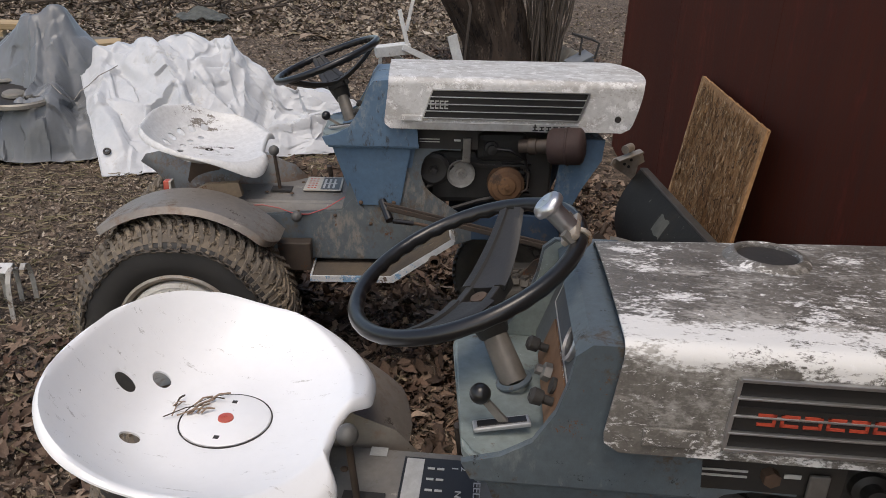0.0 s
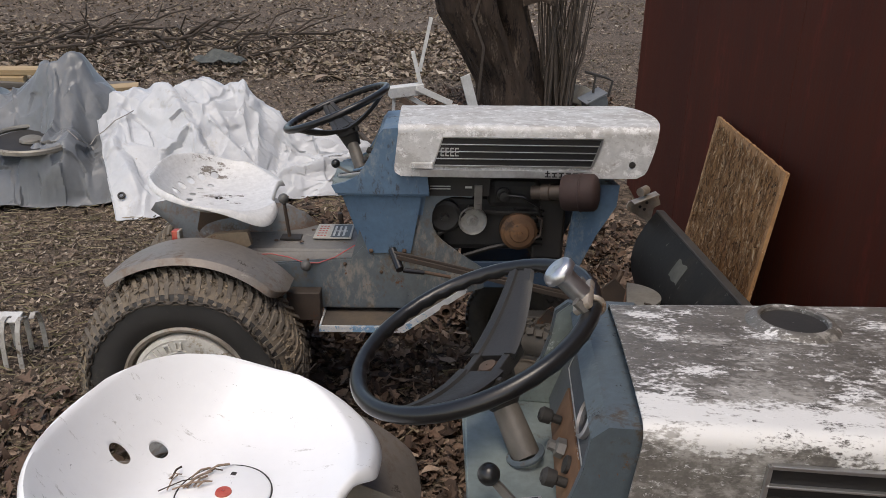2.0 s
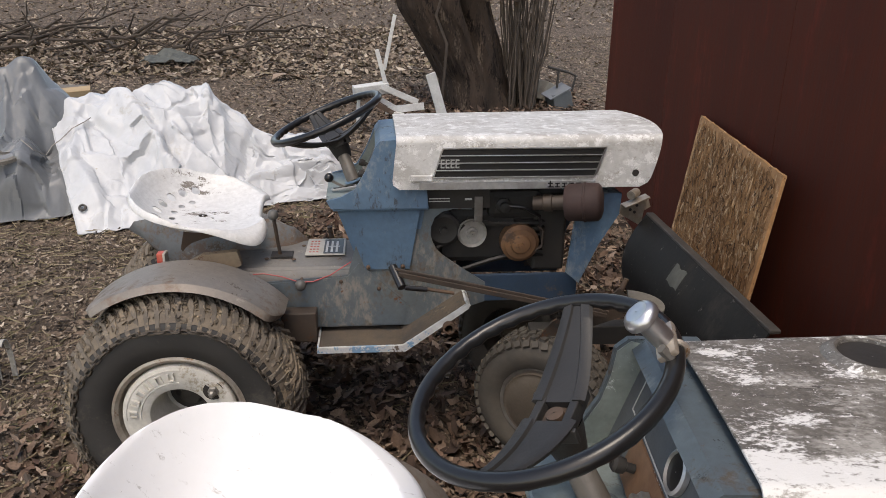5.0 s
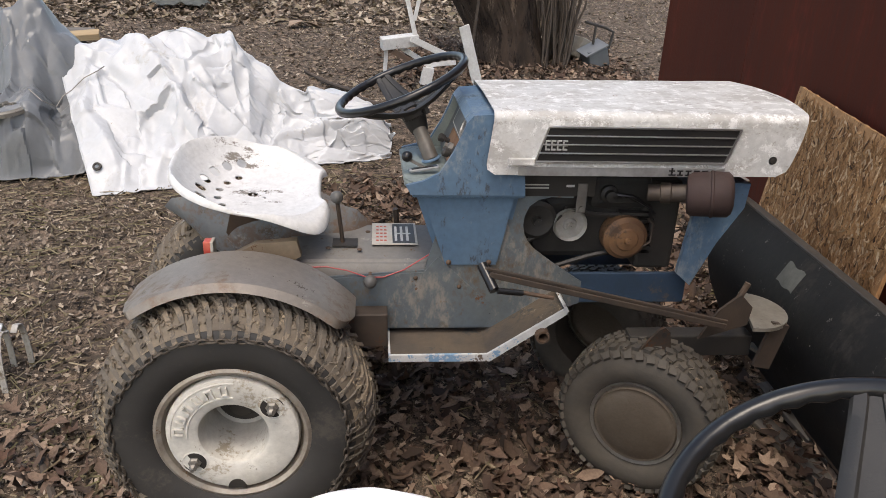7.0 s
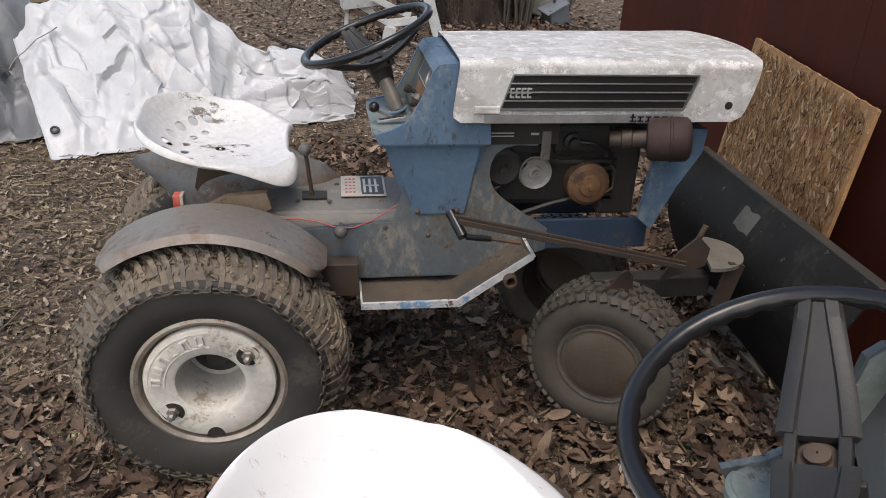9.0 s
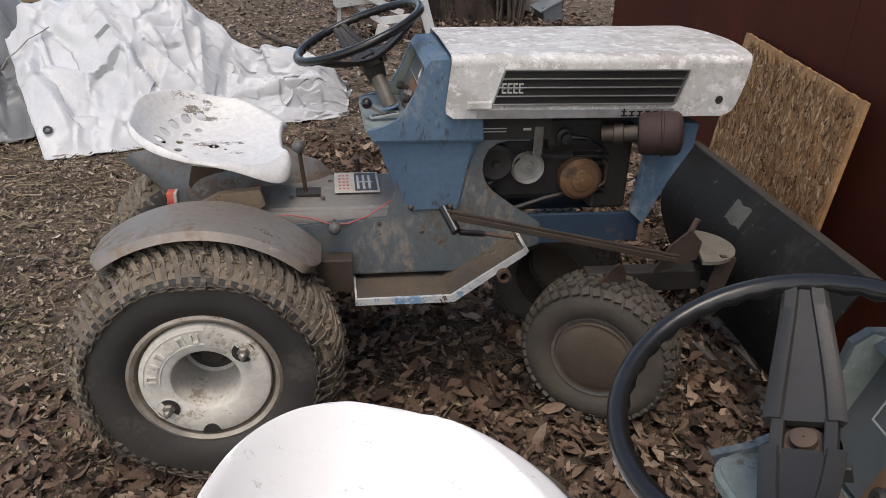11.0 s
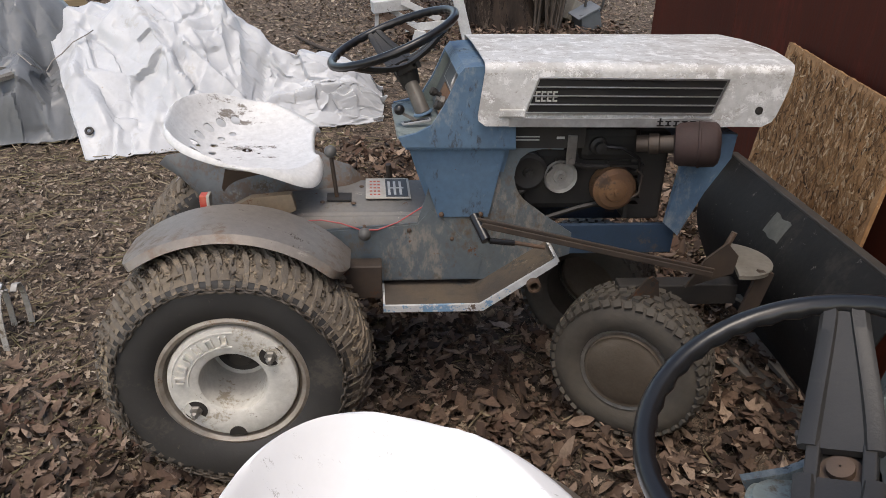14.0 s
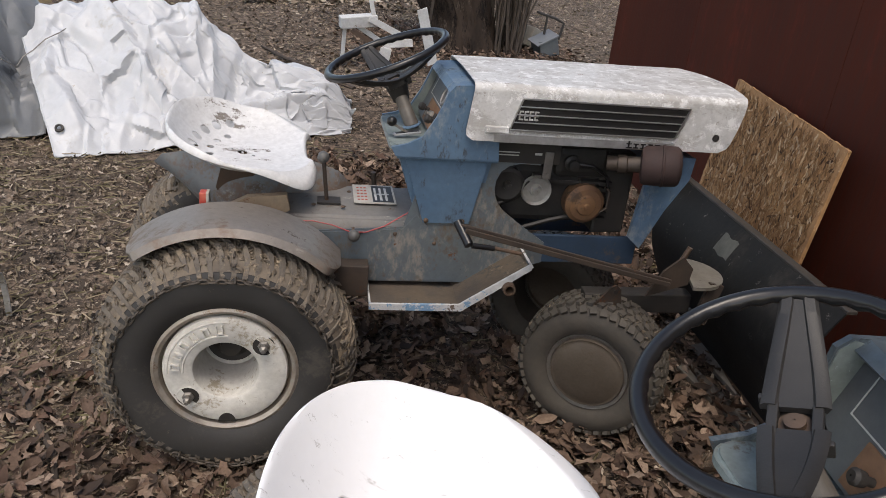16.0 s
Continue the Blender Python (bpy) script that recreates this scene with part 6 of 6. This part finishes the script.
for i in range(12):
    a = rng.choice((0.75, 0.8, 0.5, 1.0, 0.9)) + rng.uniform(-0.55, 0.55)
    x, y = rng.uniform(-0.065, 0.0), rng.uniform(-0.035, 0.02)
    L = rng.uniform(0.015, 0.075)
    part("twig", tube(bmesh.new(), [(x, y, 0.005), (x + L * 0.5 * math.cos(a), y + L * 0.5 * math.sin(a), 0.011), (x + L * math.cos(a), y + L * math.sin(a), 0.007)], rng.uniform(0.0008, 0.0017), 5), BIRCH if i % 4 else SHOOT, litter)

# distant woods edge
bm = bmesh.new()
for i in range(70):
    x, y = rng.uniform(-30, 40), rng.uniform(22, 45)
    z = ground_z(x, y)
    tube(bm, [(x, y, z - 0.3), (x + rng.uniform(-0.3, 0.3), y, z + 4), (x + rng.uniform(-0.8, 0.8), y, z + 11)], [rng.uniform(0.1, 0.28), 0.12, 0.04], 6)
tagged(part("distant_trees", bm, SHOOT), "bare distant tree trunks", "trees", kind="stuff")


# ---- fallen leaves ----
def leaf_shapes():
    oval = [(-1, 0), (-0.7, 0.22), (-0.3, 0.40), (0.1, 0.42), (0.5, 0.30), (0.8, 0.13), (1, 0), (0.8, -0.15), (0.5, -0.31), (0.1, -0.44), (-0.3, -0.39), (-0.7, -0.2)]
    lobed = [(-1.1, 0), (-0.6, 0.12), (-0.55, 0.5), (-0.2, 0.3), (0.1, 0.68), (0.32, 0.28), (0.7, 0.42), (1, 0), (0.66, -0.4), (0.35, -0.26), (0.12, -0.7), (-0.22, -0.28), (-0.5, -0.52), (-0.62, -0.1)]
    torn = [(-0.9, 0.1), (-0.4, 0.45), (0.0, 0.35), (0.5, 0.42), (0.9, 0.0), (0.35, -0.12), (0.1, -0.42), (-0.3, -0.3)]
    return [oval, lobed, torn]


def scatter(name, label, mat, n, where, lo, hi, seed, tilt=0.35, lift=0.03):
    """Curled leaves: an inner ring and an outer ring round the middle, bent along and across the rib."""
    r = np.random.RandomState(seed)
    shapes = leaf_shapes()
    verts, faces = [], []
    for _ in range(n):
        x, y = where(r)
        s = lo + (hi - lo) * r.rand() ** 1.5
        sh = shapes[r.randint(3)]
        m = Euler((r.normal(0, tilt), r.normal(0, tilt), r.uniform(0, 6.283))).to_matrix()
        o = Vector((x, y, ground_z(x, y) + 0.004 + r.uniform(0, lift)))
        cl, ch, tw = r.uniform(-0.7, 1.0), r.uniform(-0.4, 1.3), r.normal(0, 0.5)
        wide = r.uniform(0.6, 1.15)
        k, c = len(verts), len(sh)
        verts.append(o + m @ Vector((0, 0, -0.05 * s)))
        jit = r.uniform(0.82, 1.15, (c, 3))
        for f in (0.55, 1.0):
            for (px, py), q in zip(sh, jit):
                px, py = px * f * q[0], py * f * q[1] * wide
                z = 0.4 * cl * px * px + ch * py * py + tw * px * py + (0.22 * (q[2] - 1) if f == 1.0 else 0)
                verts.append(o + m @ Vector((px * s, py * s, s * z)))
        for i in range(c):
            a, b = k + 1 + i, k + 1 + (i + 1) % c
            faces.append((k, a, b))
            faces.append((a, a + c, b + c, b))
    me = bpy.data.meshes.new(name)
    me.from_pydata(verts, [], faces)
    me.polygons.foreach_set("use_smooth", [True] * len(me.polygons))
    me.materials.append(mat)
    return tagged(new(name, me), label, "leaves", kind="stuff")


def patch(*rects):
    """Picks a place in one of the rectangles (x0, x1, y0, y1, weight)."""
    w = np.array([q[4] for q in rects], float)
    w = np.cumsum(w / w.sum())

    def where(r):
        q = rects[int(np.searchsorted(w, r.rand()))]
        return r.uniform(q[0], q[1]) + r.normal(0, 0.12), r.uniform(q[2], q[3]) + r.normal(0, 0.12)
    return where


scatter("fallen_leaves", "brown curled fallen leaves around the tractors", LEAFM, 20000, patch((-0.6, 1.3, 0.9, 3.4, 6), (-2.2, -0.4, 1.0, 2.6, 3.5), (-0.9, 1.2, 3.2, 4.6, 3)), 0.010, 0.048, 1, 0.5, 0.04)
scatter("leaf_fragments", "pale shredded leaf litter on dark earth", LITTERM, 46000, patch((-3.4, -0.5, 2.2, 4.4, 7), (-0.6, 1.3, 0.9, 3.4, 2), (-3, -0.4, 1.2, 2.4, 3), (-4, 1.4, 4.0, 5.2, 2)), 0.003, 0.019, 2, 0.5, 0.014)
scatter("yard_litter", "thin leaf litter across the bare yard", LITTERM, 34000, patch((-6, 2.2, 5.2, 10, 5), (2.0, 7, 6, 14, 3)), 0.008, 0.034, 3, 0.35, 0.012)
scatter("slope_leaves", "drifts of brown leaves on the far slope", LITTERM, 24000, patch((-9, 2, 9.5, 15, 5), (-14, 12, 15, 26, 3), (-7, -3, 5.5, 9.5, 1)), 0.035, 0.085, 4, 0.35, 0.04)
scatter("tree_foot_leaves", "leaves drifted at the tree foot", LEAFM, 2200, patch((0.0, 2.2, 6.7, 8.6, 1)), 0.025, 0.055, 5, 0.4, 0.06)
verts, faces = [], []
nr = np.random.RandomState(9)
for i in range(6500):
    x, y = (nr.uniform(-3.2, -0.4 if i % 3 else 1.2), nr.uniform(1.0, 5.0)) if i % 4 else (nr.uniform(-7, 6), nr.uniform(5, 13))
    L, a, w = nr.uniform(0.02, 0.12), nr.uniform(0, 6.28), nr.uniform(0.0012, 0.003)
    z = ground_z(x, y) + nr.uniform(0.004, 0.02)
    dx, dy = math.cos(a), math.sin(a)
    k = len(verts)
    e = nr.uniform(-0.01, 0.012)
    verts += [(x - dy * w, y + dx * w, z), (x + dy * w, y - dx * w, z), (x, y, z + 1.7 * w), (x + dx * L - dy * w, y + dy * L + dx * w, z + e), (x + dx * L + dy * w, y + dy * L - dx * w, z + e), (x + dx * L, y + dy * L, z + e + 1.7 * w)]
    faces += [(k, k + 1, k + 4, k + 3), (k + 1, k + 2, k + 5, k + 4), (k + 2, k, k + 3, k + 5)]
me = bpy.data.meshes.new("ground_twigs")
me.from_pydata(verts, [], faces)
me.materials.append(STRAW)
tagged(new("ground_twigs", me), "scattered dry twigs and straw", "twigs", kind="stuff")
